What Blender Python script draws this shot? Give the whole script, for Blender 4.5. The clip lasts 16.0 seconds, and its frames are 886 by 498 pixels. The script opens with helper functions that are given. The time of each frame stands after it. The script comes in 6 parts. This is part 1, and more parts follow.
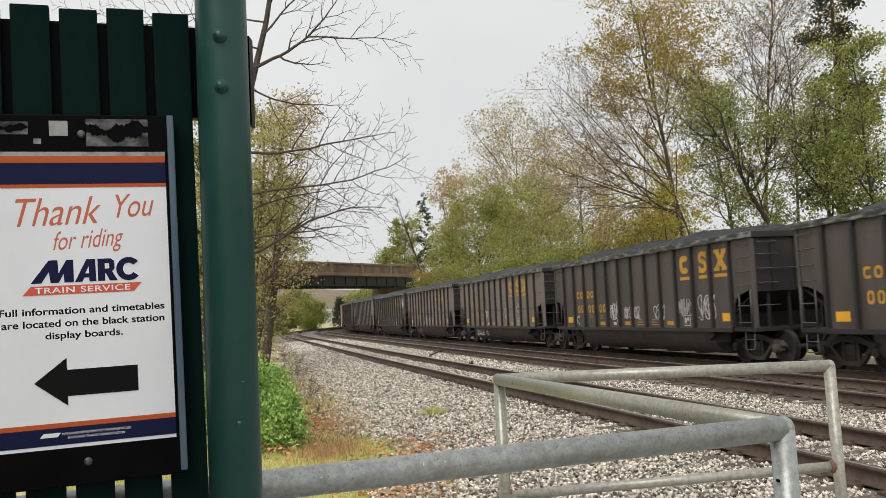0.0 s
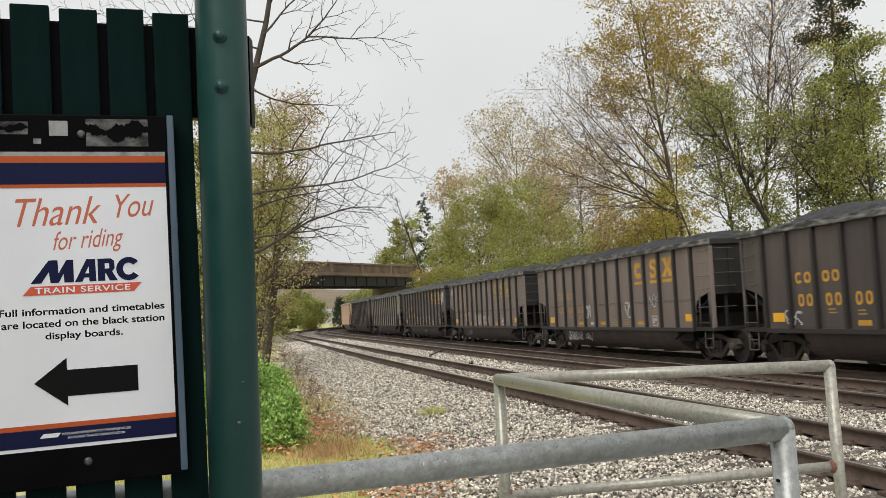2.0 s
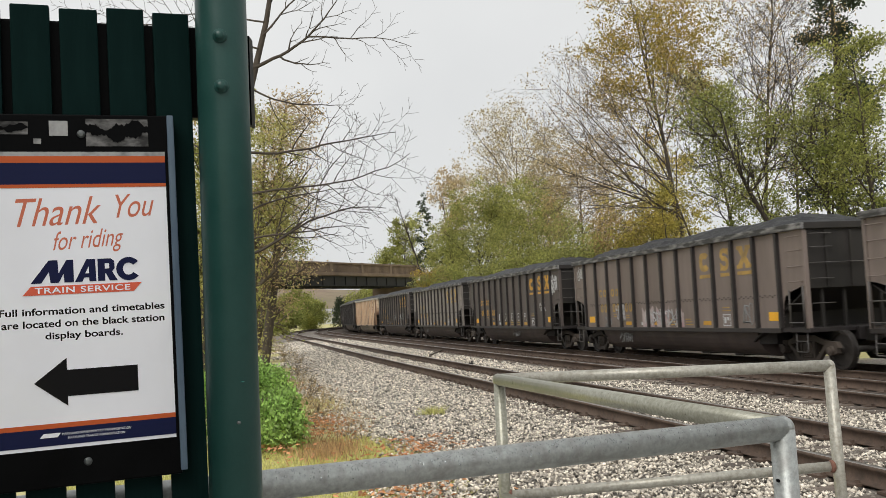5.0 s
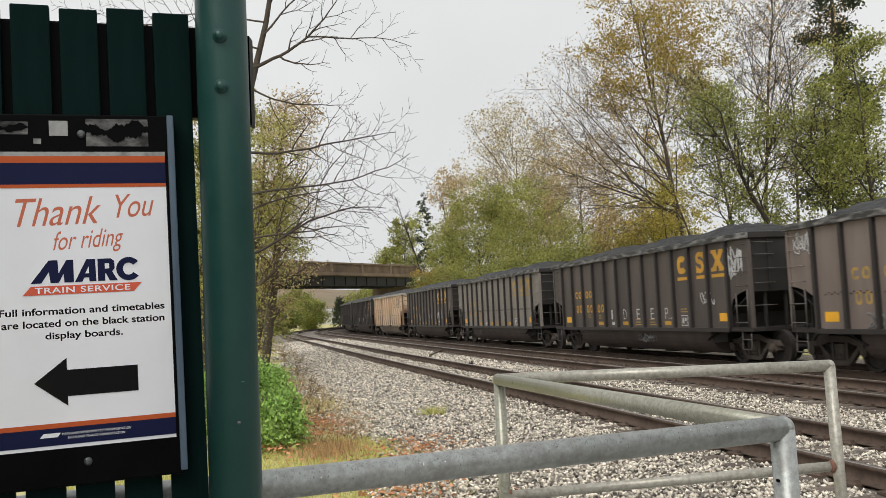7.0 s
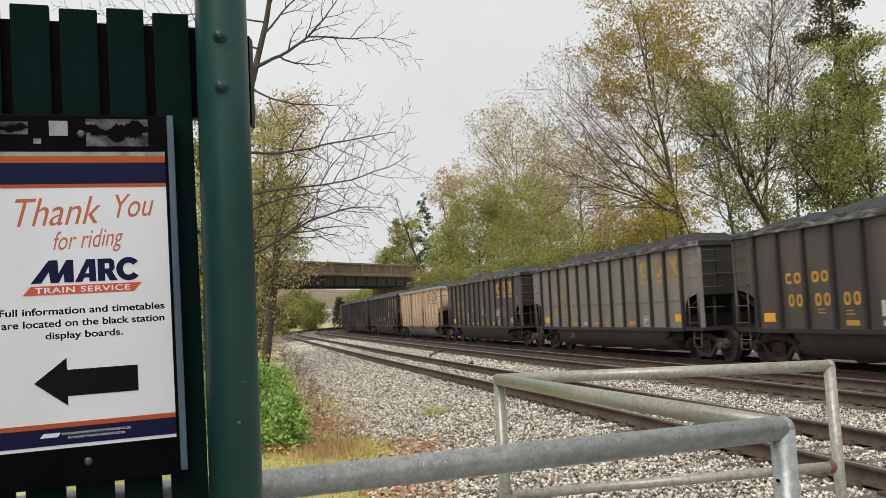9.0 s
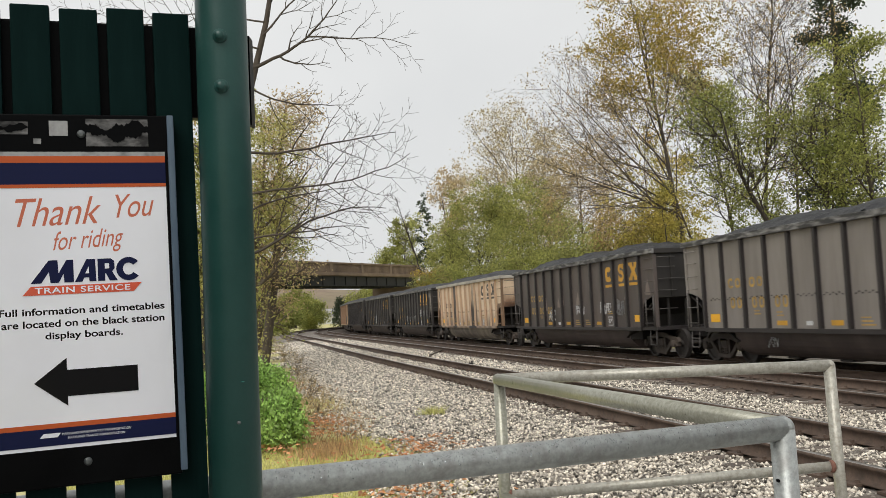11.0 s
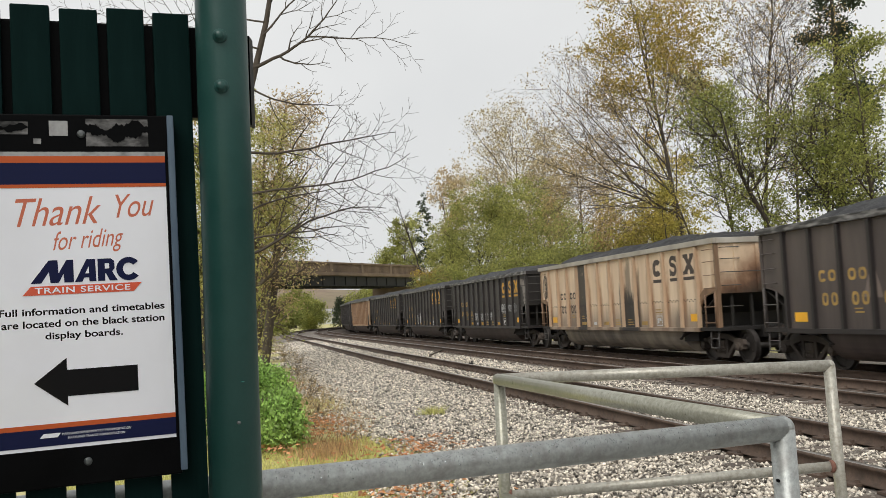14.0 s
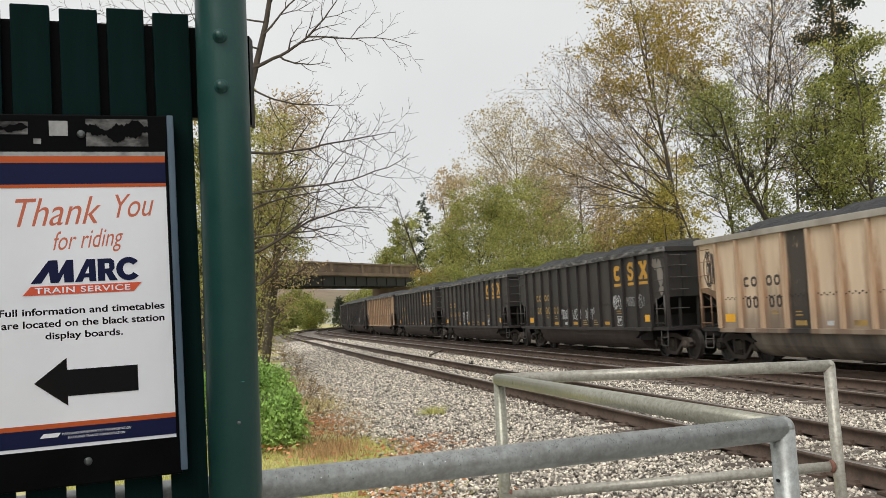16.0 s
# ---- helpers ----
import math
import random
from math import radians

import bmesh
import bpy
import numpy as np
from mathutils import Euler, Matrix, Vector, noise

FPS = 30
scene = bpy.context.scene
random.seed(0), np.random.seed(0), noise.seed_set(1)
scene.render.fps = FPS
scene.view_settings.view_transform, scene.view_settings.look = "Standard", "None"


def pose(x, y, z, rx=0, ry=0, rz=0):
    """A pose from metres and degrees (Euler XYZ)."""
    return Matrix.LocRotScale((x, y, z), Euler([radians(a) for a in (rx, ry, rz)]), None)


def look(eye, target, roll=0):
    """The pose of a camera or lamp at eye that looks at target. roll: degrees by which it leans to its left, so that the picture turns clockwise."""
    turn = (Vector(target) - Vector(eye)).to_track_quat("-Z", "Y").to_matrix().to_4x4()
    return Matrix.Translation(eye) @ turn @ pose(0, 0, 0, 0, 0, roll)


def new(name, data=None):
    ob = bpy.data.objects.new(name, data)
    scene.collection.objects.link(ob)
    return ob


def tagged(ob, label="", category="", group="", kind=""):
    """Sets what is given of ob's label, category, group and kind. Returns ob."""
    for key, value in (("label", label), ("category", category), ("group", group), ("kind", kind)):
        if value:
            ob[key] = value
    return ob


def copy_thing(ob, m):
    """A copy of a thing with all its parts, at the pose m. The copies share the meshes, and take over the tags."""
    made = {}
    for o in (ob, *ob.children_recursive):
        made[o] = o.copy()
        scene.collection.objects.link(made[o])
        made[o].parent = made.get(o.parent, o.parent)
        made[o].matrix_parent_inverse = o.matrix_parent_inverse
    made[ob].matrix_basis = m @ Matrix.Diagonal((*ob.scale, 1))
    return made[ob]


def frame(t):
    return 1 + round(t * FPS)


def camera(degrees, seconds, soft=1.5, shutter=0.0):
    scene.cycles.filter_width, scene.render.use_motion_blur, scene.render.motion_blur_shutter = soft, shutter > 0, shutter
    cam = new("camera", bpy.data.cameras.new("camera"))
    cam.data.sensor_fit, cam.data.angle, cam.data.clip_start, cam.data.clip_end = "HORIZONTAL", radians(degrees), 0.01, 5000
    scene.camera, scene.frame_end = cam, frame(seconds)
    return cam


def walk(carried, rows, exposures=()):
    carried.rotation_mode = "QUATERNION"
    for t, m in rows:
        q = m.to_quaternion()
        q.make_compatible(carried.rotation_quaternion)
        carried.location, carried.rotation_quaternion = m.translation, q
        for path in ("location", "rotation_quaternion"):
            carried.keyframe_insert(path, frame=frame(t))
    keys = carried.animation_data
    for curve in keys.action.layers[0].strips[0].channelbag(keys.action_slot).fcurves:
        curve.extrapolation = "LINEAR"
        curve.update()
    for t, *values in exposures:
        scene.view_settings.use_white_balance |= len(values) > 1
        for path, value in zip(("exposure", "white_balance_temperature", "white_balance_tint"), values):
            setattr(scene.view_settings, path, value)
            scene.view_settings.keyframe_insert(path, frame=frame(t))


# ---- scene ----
# The camera stands still behind a pipe railing, hand-held height, looking down the line.
cam = camera(51.543, 16.0, soft=0.65, shutter=0.3)
EYE = Vector((0.0, 0.0, 1.75))
TILT, LEAN = math.radians(4.0074), 2.7766
HERE = look(EYE, EYE + Vector((0, math.cos(TILT), math.sin(TILT))), -LEAN)
walk(cam, [(0.0, HERE), (16.0, HERE)], exposures=[(0.0, 0.0), (16.0, 0.0)])

# ---------------------------------------------------------------- light
# Overcast day: a grey, nearly even sky and a very soft, weak sun high behind the clouds.
SUN_ELEVATION, SUN_TURN = math.radians(48), math.radians(198)
world = bpy.data.worlds.new("overcast_sky")
scene.world = world
world.use_nodes = True
wn, wl = world.node_tree.nodes, world.node_tree.links
wn.clear()
w_sky = wn.new("ShaderNodeTexSky")
w_sky.sky_type, w_sky.sun_disc = "NISHITA", False
w_sky.sun_elevation, w_sky.sun_rotation = SUN_ELEVATION, SUN_TURN
w_sky.air_density, w_sky.dust_density = 1.0, 6.0
w_pale = wn.new("ShaderNodeHueSaturation")
w_pale.inputs["Saturation"].default_value = 0.15
w_coord = wn.new("ShaderNodeTexCoord")
w_cloud = wn.new("ShaderNodeTexNoise")
w_cloud.inputs["Scale"].default_value, w_cloud.inputs["Detail"].default_value = 2.2, 5.0
w_grey = wn.new("ShaderNodeValToRGB")
w_grey.color_ramp.elements[0].position, w_grey.color_ramp.elements[0].color = 0.3, (6.6, 6.72, 6.76, 1)
w_grey.color_ramp.elements[1].position, w_grey.color_ramp.elements[1].color = 0.7, (7.8, 7.86, 7.82, 1)
w_mix = wn.new("ShaderNodeMix")
w_mix.data_type = "RGBA"
w_mix.inputs["Factor"].default_value = 0.9
w_back = wn.new("ShaderNodeBackground")
w_back.inputs["Strength"].default_value = 0.115
w_out = wn.new("ShaderNodeOutputWorld")
wl.new(w_coord.outputs["Generated"], w_cloud.inputs["Vector"])
wl.new(w_cloud.outputs["Fac"], w_grey.inputs["Fac"])
wl.new(w_sky.outputs["Color"], w_pale.inputs["Color"])
wl.new(w_pale.outputs["Color"], w_mix.inputs["A"])
wl.new(w_grey.outputs["Color"], w_mix.inputs["B"])
wl.new(w_mix.outputs["Result"], w_back.inputs["Color"])
wl.new(w_back.outputs["Background"], w_out.inputs["Surface"])

sun = new("sun", bpy.data.lights.new("sun", "SUN"))
sun.data.energy, sun.data.angle, sun.data.color = 1.8, math.radians(35), (1.0, 0.97, 0.92)
sun.rotation_euler = (math.pi / 2 - SUN_ELEVATION, 0, math.pi - SUN_TURN)

# ---------------------------------------------------------------- materials


def mat(name, a, b, scale=6.0, rough=0.7, metal=0.0, stain=None, stain_scale=0.8, stain_amount=0.5, bump=0.2, bump_scale=60.0,
        stretch=(1, 1, 1), island=0.0, per_object=0.0, spec=0.5, coat=0.0, rough_var=0.12, through_light=0.0):
    """Two tones at grain scale, broad stains of a third, fine relief; island / per_object vary the brightness of pieces."""
    m = bpy.data.materials.new(name)
    m.use_nodes = True
    n, l = m.node_tree.nodes, m.node_tree.links
    p = n["Principled BSDF"]
    co = n.new("ShaderNodeTexCoord")
    mp = n.new("ShaderNodeMapping")
    mp.inputs["Scale"].default_value = stretch
    l.new(co.outputs["Object"], mp.inputs["Vector"])
    g = n.new("ShaderNodeTexNoise")
    g.inputs["Scale"].default_value, g.inputs["Detail"].default_value, g.inputs["Roughness"].default_value = scale, 7, 0.65
    l.new(mp.outputs["Vector"], g.inputs["Vector"])
    r = n.new("ShaderNodeValToRGB")
    r.color_ramp.elements[0].position, r.color_ramp.elements[0].color = 0.3, (*a, 1)
    r.color_ramp.elements[1].position, r.color_ramp.elements[1].color = 0.7, (*b, 1)
    l.new(g.outputs["Fac"], r.inputs["Fac"])
    col = r.outputs["Color"]
    if stain:
        s = n.new("ShaderNodeTexNoise")
        s.inputs["Scale"].default_value, s.inputs["Detail"].default_value = stain_scale, 4
        l.new(mp.outputs["Vector"], s.inputs["Vector"])
        sr = n.new("ShaderNodeValToRGB")
        sr.color_ramp.elements[0].position, sr.color_ramp.elements[1].position = 0.45, 0.68
        sr.color_ramp.elements[1].color = (stain_amount,) * 3 + (1,)
        l.new(s.outputs["Fac"], sr.inputs["Fac"])
        mx = n.new("ShaderNodeMix")
        mx.data_type = "RGBA"
        mx.inputs["B"].default_value = (*stain, 1)
        l.new(sr.outputs["Color"], mx.inputs["Factor"])
        l.new(col, mx.inputs["A"])
        col = mx.outputs["Result"]
    for amount, node, out in ((island, "ShaderNodeNewGeometry", "Random Per Island"), (per_object, "ShaderNodeObjectInfo", "Random")):
        if amount:
            src = n.new(node)
            mr = n.new("ShaderNodeMapRange")
            mr.inputs["To Min"].default_value, mr.inputs["To Max"].default_value = 1 - amount, 1 + amount
            l.new(src.outputs[out], mr.inputs["Value"])
            hs = n.new("ShaderNodeHueSaturation")
            l.new(mr.outputs["Result"], hs.inputs["Value"])
            l.new(col, hs.inputs["Color"])
            col = hs.outputs["Color"]
    l.new(col, p.inputs["Base Color"])
    rr = n.new("ShaderNodeMapRange")
    rr.inputs["To Min"].default_value, rr.inputs["To Max"].default_value = max(0.03, rough - rough_var), min(1, rough + rough_var)
    l.new(g.outputs["Fac"], rr.inputs["Value"])
    l.new(rr.outputs["Result"], p.inputs["Roughness"])
    p.inputs["Metallic"].default_value = metal
    p.inputs["Specular IOR Level"].default_value = spec
    p.inputs["Coat Weight"].default_value = coat
    if through_light:
        tr = n.new("ShaderNodeBsdfTranslucent")
        l.new(col, tr.inputs["Color"])
        ms = n.new("ShaderNodeMixShader")
        ms.inputs["Fac"].default_value = through_light
        l.new(p.outputs["BSDF"], ms.inputs[1])
        l.new(tr.outputs["BSDF"], ms.inputs[2])
        l.new(ms.outputs["Shader"], n["Material Output"].inputs["Surface"])
    if bump:
        f = n.new("ShaderNodeTexNoise")
        f.inputs["Scale"].default_value, f.inputs["Detail"].default_value = bump_scale, 4
        l.new(mp.outputs["Vector"], f.inputs["Vector"])
        bp = n.new("ShaderNodeBump")
        bp.inputs["Strength"].default_value, bp.inputs["Distance"].default_value = bump, 0.02
        l.new(f.outputs["Fac"], bp.inputs["Height"])
        l.new(bp.outputs["Normal"], p.inputs["Normal"])
    return m


def leafy(name, a, b, island=0.35):
    return mat(name, a, b, scale=0.6, rough=0.6, bump=0, island=island, spec=0.3, through_light=0.55)


M_GRAVEL = mat("ballast_stone", (0.3, 0.265, 0.215), (0.7, 0.635, 0.54), 9, 0.85, island=0.9, bump=0.3, bump_scale=90)
M_BED = mat("ballast_bed", (0.05, 0.043, 0.037), (0.36, 0.325, 0.285), 14, 0.9, stain=(0.16, 0.12, 0.09), stain_scale=0.5, stain_amount=0.4, bump=1.0, bump_scale=22)
M_DARKBED = mat("oily_ballast", (0.028, 0.022, 0.018), (0.115, 0.089, 0.07), 14, 0.9, bump=1.0, bump_scale=22)
M_RAILHEAD = mat("worn_rail_head", (0.3, 0.27, 0.25), (0.5, 0.47, 0.44), 8, 0.35, 0.9, bump=0.05)
M_RAIL = mat("rusty_rail_side", (0.05, 0.034, 0.025), (0.12, 0.08, 0.058), 10, 0.85, stain=(0.16, 0.11, 0.08), bump=0.3)
M_TIE = mat("creosoted_sleeper", (0.065, 0.05, 0.039), (0.2, 0.16, 0.13), 5, 0.9, stretch=(1, 8, 8), per_object=0.35, bump=0.5)
M_SOIL = mat("grassy_earth", (0.42, 0.42, 0.15), (0.68, 0.62, 0.32), 5, 0.95, stain=(0.27, 0.18, 0.1), stain_scale=0.35, bump=0.6, bump_scale=30)
M_GALV = mat("galvanised_pipe", (0.275, 0.29, 0.28), (0.46, 0.475, 0.46), 90, 0.42, 0.5, stain=(0.2, 0.19, 0.175), stain_scale=34, stain_amount=0.5, bump=0.05, bump_scale=220)
M_PIPEGREEN = mat("lichen_stained_pipe", (0.24, 0.238, 0.185), (0.43, 0.42, 0.355), 70, 0.32, 0.35, stain=(0.2, 0.195, 0.13), stain_scale=26, stain_amount=0.25, bump=0.05, bump_scale=120)
M_PIPEPALE = mat("weathered_pale_pipe", (0.31, 0.295, 0.25), (0.5, 0.48, 0.42), 70, 0.36, 0.3, stain=(0.19, 0.17, 0.12), stain_scale=36, stain_amount=0.5, bump=0.15, bump_scale=120)
M_RUSTSPOT = mat("red_weld_rust", (0.12, 0.05, 0.035), (0.24, 0.11, 0.075), 60, 0.8, bump=0.3, bump_scale=150)
M_GREEN = mat("dark_green_paint", (0.012, 0.053, 0.046), (0.019, 0.068, 0.059), 14, 0.42, stain=(0.024, 0.066, 0.06), stain_scale=4, stain_amount=0.5, bump=0.05, bump_scale=70, coat=0.1, spec=0.3)
M_SLAT = mat("green_painted_wood", (0.0034, 0.0125, 0.0117), (0.0054, 0.0178, 0.0166), 9, 0.5, stretch=(6, 6, 0.7), bump=0.06, bump_scale=40, spec=0.02)
M_BLACK = mat("black_metal_board", (0.0016, 0.0018, 0.0021), (0.0034, 0.0037, 0.0041), 12, 0.4, bump=0.03, spec=0.05)
M_STEEL = mat("dull_bolt_steel", (0.1, 0.11, 0.11), (0.2, 0.21, 0.21), 30, 0.45, 0.7, bump=0.1)
M_BARK = mat("grey_brown_bark", (0.06, 0.048, 0.038), (0.15, 0.125, 0.1), 5, 0.95, stretch=(3, 3, 0.6), bump=0.6, bump_scale=18)
M_TWIG = mat("thin_twig_bark", (0.1, 0.078, 0.06), (0.21, 0.165, 0.125), 3, 0.95, bump=0)

# ---------------------------------------------------------------- mesh helpers


def part(name, bm, material, parent=None, label="", smooth=False, group=""):
    """Links a bmesh as one mesh object, under a thing or a part where one is given."""
    me = bpy.data.meshes.new(name)
    if smooth:
        for f in bm.faces:
            f.smooth = True
    bm.normal_update()
    bm.to_mesh(me)
    bm.free()
    for m in material if isinstance(material, (list, tuple)) else [material]:
        me.materials.append(m)
    ob = new(name, me)
    if parent:
        ob.parent = parent
    if label:
        tagged(ob, label)
    return ob


def share(ob, name, m, parent=None):
    """Another object on the same mesh, at the pose m."""
    o = new(name, ob.data)
    o.parent = parent if parent else ob.parent
    o.matrix_basis = m
    return o


def thing(name, label, category, group="", kind="", m=None):
    e = new(name)
    e.empty_display_size = 0.2
    if m is not None:
        e.matrix_basis = m
    return tagged(e, label, category, group, kind)


def box(bm, c, size, m=None, bevel=0.0):
    t = Matrix.Translation(c) @ Matrix.Diagonal((*size, 1))
    if m is not None:
        t = m @ t
    r = bmesh.ops.create_cube(bm, size=1.0, matrix=t)
    if bevel:
        es = list({e for v in r["verts"] for e in v.link_edges})
        bmesh.ops.bevel(bm, geom=es, offset=bevel, segments=2, affect="EDGES", profile=0.6)


def tube(bm, pts, r, sides=8, cap=True):
    """A round bar through points; r is a number or one radius a point."""
    pts = [Vector(p) for p in pts]
    rs = [r] * len(pts) if isinstance(r, (int, float)) else r
    rings = []
    a = None
    for i, p in enumerate(pts):
        d = (pts[min(i + 1, len(pts) - 1)] - pts[max(i - 1, 0)]).normalized()
        if a is None:
            a = d.cross(Vector((0.13, 0.31, 0.94)) if abs(d.z) < 0.9 else Vector((0.9, 0.2, 0.1)))
        # each ring follows on from the last, so that the bar does not twist
        a = (a - d * a.dot(d)).normalized()
        b = d.cross(a)
        rings.append([bm.verts.new(p + (a * math.cos(k * math.tau / sides) + b * math.sin(k * math.tau / sides)) * rs[i]) for k in range(sides)])
    for u, v in zip(rings, rings[1:]):
        for k in range(sides):
            f = bm.faces.new((u[k], u[(k + 1) % sides], v[(k + 1) % sides], v[k]))
            f.smooth = True
    if cap:
        bm.faces.new(rings[0][::-1])
        bm.faces.new(rings[-1])


def bend(pts, radius, n=6):
    """Rounds the inner corners of a line of points."""
    pts = [Vector(p) for p in pts]
    out = [pts[0]]
    for a, b, c in zip(pts, pts[1:], pts[2:]):
        u, v = (a - b).normalized(), (c - b).normalized()
        p0, p1 = b + u * radius, b + v * radius
        out += [p0.lerp(b, t / n).lerp(b.lerp(p1, t / n), t / n) for t in range(n + 1)]
    return out + [pts[-1]]


def lathe(bm, profile, axis="Y", sides=20, at=(0, 0, 0)):
    """Turns (radius, along) pairs round an axis."""
    rings = []
    for r, h in profile:
        ring = []
        for k in range(sides):
            c, s = r * math.cos(k * math.tau / sides), r * math.sin(k * math.tau / sides)
            p = {"X": (h, c, s), "Y": (c, h, s), "Z": (c, s, h)}[axis]
            ring.append(bm.verts.new(Vector(p) + Vector(at)))
        rings.append(ring)
    for u, v in zip(rings, rings[1:]):
        for k in range(sides):
            bm.faces.new((u[k], u[(k + 1) % sides], v[(k + 1) % sides], v[k]))
    if profile[0][0] > 1e-4:
        bm.faces.new(rings[0][::-1])
    if profile[-1][0] > 1e-4:
        bm.faces.new(rings[-1])
    bmesh.ops.recalc_face_normals(bm, faces=bm.faces)


def slab(bm, pts, depth):
    """A flat outline given as 3D points, thickened along depth (a vector)."""
    a = [bm.verts.new(p) for p in pts]
    b = [bm.verts.new(Vector(p) + Vector(depth)) for p in pts]
    bm.faces.new(a)
    bm.faces.new(b[::-1])
    for i in range(len(pts)):
        j = (i + 1) % len(pts)
        bm.faces.new((a[i], b[i], b[j], a[j]))
    bmesh.ops.recalc_face_normals(bm, faces=bm.faces)


def fast_mesh(name, verts, faces, material, parent=None, smooth=False, label=""):
    """verts (n, 3) and faces (m, k) as arrays, into one mesh object."""
    me = bpy.data.meshes.new(name)
    verts, faces = np.asarray(verts, np.float32), np.asarray(faces, np.int32)
    k = faces.shape[1]
    me.vertices.add(len(verts))
    me.vertices.foreach_set("co", verts.ravel())
    me.loops.add(faces.size)
    me.loops.foreach_set("vertex_index", faces.ravel())
    me.polygons.add(len(faces))
    me.polygons.foreach_set("loop_start", np.arange(0, faces.size, k, dtype=np.int32))
    if smooth:
        me.polygons.foreach_set("use_smooth", np.ones(len(faces), bool))
    me.update(calc_edges=True)
    me.materials.append(material)
    ob = new(name, me)
    if parent:
        ob.parent = parent
    if label:
        tagged(ob, label)
    return ob


# ---------------------------------------------------------------- the line of the tracks
# s runs away from the camera along the loaded track; straight, then a curve to the right of about 190 m.
STEP = 0.25
S = np.arange(-90.0, 330.0, STEP)
BENDS = np.interp(S, [-10, 30, 70, 95, 115, 140], [-0.004618, 0.000844, -0.000423, 0.001277, 0.004148, 0.005251])
BENDS[S < -12] = 0.0
TURN = np.cumsum(BENDS) * STEP
TURN += -0.2017 - np.interp(0, S, TURN)
LX = np.cumsum(np.sin(TURN)) * STEP
LY = np.cumsum(np.cos(TURN)) * STEP
LX += 14.111 - np.interp(0, S, LX)
LY += 3.188 - np.interp(0, S, LY)


def on_line(s, off=0.0, z=0.0):
    """The place at s along the loaded track, off metres to the camera's side of it."""
    x, y, t = np.interp(s, S, LX), np.interp(s, S, LY), np.interp(s, S, TURN)
    return Vector((x - off * math.cos(t), y + off * math.sin(t), z))


def heading(s):
    return float(np.interp(s, S, TURN))


def side_of_line(x, y):
    """How far points lie to the camera's side of the loaded track (arrays)."""
    k = np.clip(((np.asarray(y)[..., None] - LY[::20]) ** 2 + (np.asarray(x)[..., None] - LX[::20]) ** 2).argmin(-1), 1, len(LX[::20]) - 2)
    px, py, pt = LX[::20][k], LY[::20][k], TURN[::20][k]
    return -(x - px) * np.cos(pt) + (y - py) * np.sin(pt)


NEAR_TRACK, MIDDLE_TRACK = 8.07, 4.23


def bed_height(o):
    """How much higher the ballast lies than under the loaded track."""
    return np.interp(o, [-3, 1.3, 3.2, 5.2, 7.2, 9.0, 11.0, 13.5], [0, 0, 0.19, 0.19, 0.14, 0.14, 0.06, 0.0])

# ---------------------------------------------------------------- ground and tracks


def build_ground():
    line = lambda far, near, step: np.concatenate([-np.array(far[::-1], float), np.arange(-near, near + 1, step), np.array(far, float)])
    xs = line([80, 110, 160, 260, 500, 1200, 3500], 60, 1.5)
    ys = np.concatenate([[-3500, -1000, -300, -120, -60], np.arange(-30, 160, 1.5), [180, 210, 260, 350, 600, 1500, 4000]])
    gx, gy = np.meshgrid(xs, ys)
    o = side_of_line(gx, gy)
    gz = -0.29 + 0.04 * np.sin(gx * 0.7) * np.cos(gy * 0.45)
    # a low bank beyond the loaded track, and the shelf on the camera's side
    gz += np.clip((-o - 4.5) / 5.0, 0, 1) * 0.9 + np.clip((-o - 12) / 40, 0, 3) * 2.0
    gz += np.clip((o - 14) / 30.0, 0, 1.5) * 1.2 * np.clip((gy - 30) / 40, 0, 1)
    v = np.stack([gx, gy, gz], -1).reshape(-1, 3)
    n, m = gx.shape
    i = (np.arange(n - 1)[:, None] * m + np.arange(m - 1)).ravel()
    ob = fast_mesh("ground", v, np.stack([i, i + 1, i + m + 1, i + m], -1), M_SOIL, smooth=True)
    tagged(ob, "patchy autumn grass and bare earth beside the railway", "ground", kind="structure")


def strip(name, material, o0, o1, s0, s1, z, rough, label, category, ds=0.5, do=0.4, fall=0.0, crown=None, wavy=0.0):
    """A bed that follows the line, uneven, with edges that dip into the ground."""
    ss, oo = np.arange(s0, s1 + ds, ds), np.linspace(o0, o1, max(3, int((o1 - o0) / do)))
    px, py, pt = np.interp(ss, S, LX), np.interp(ss, S, LY), np.interp(ss, S, TURN)
    rng = np.random.default_rng(5)
    O = np.broadcast_to(oo, (len(ss), len(oo))).copy()
    if wavy > 0.2:
        # the ballast narrows down the line
        O = o0 + (O - o0) * (np.interp(ss, [30, 85, 130], [o1, 10.4, 10.2])[:, None] - o0) / (o1 - o0)
    O[:, -1] += wavy * np.sin(ss * 0.9) + wavy * 0.6 * np.sin(ss * 2.3)
    x = px[:, None] - O * np.cos(pt)[:, None]
    y = py[:, None] + O * np.sin(pt)[:, None]
    zz = z + bed_height(O) + rng.normal(0, rough, O.shape)
    zz[:, 0] -= fall
    zz[:, -1] -= fall
    v = np.stack([x, y, zz], -1).reshape(-1, 3)
    m = len(oo)
    i = (np.arange(len(ss) - 1)[:, None] * m + np.arange(m - 1)).ravel()
    return tagged(fast_mesh(name, v, np.stack([i, i + m, i + m + 1, i + 1], -1), material, smooth=True), label, category, kind="structure")


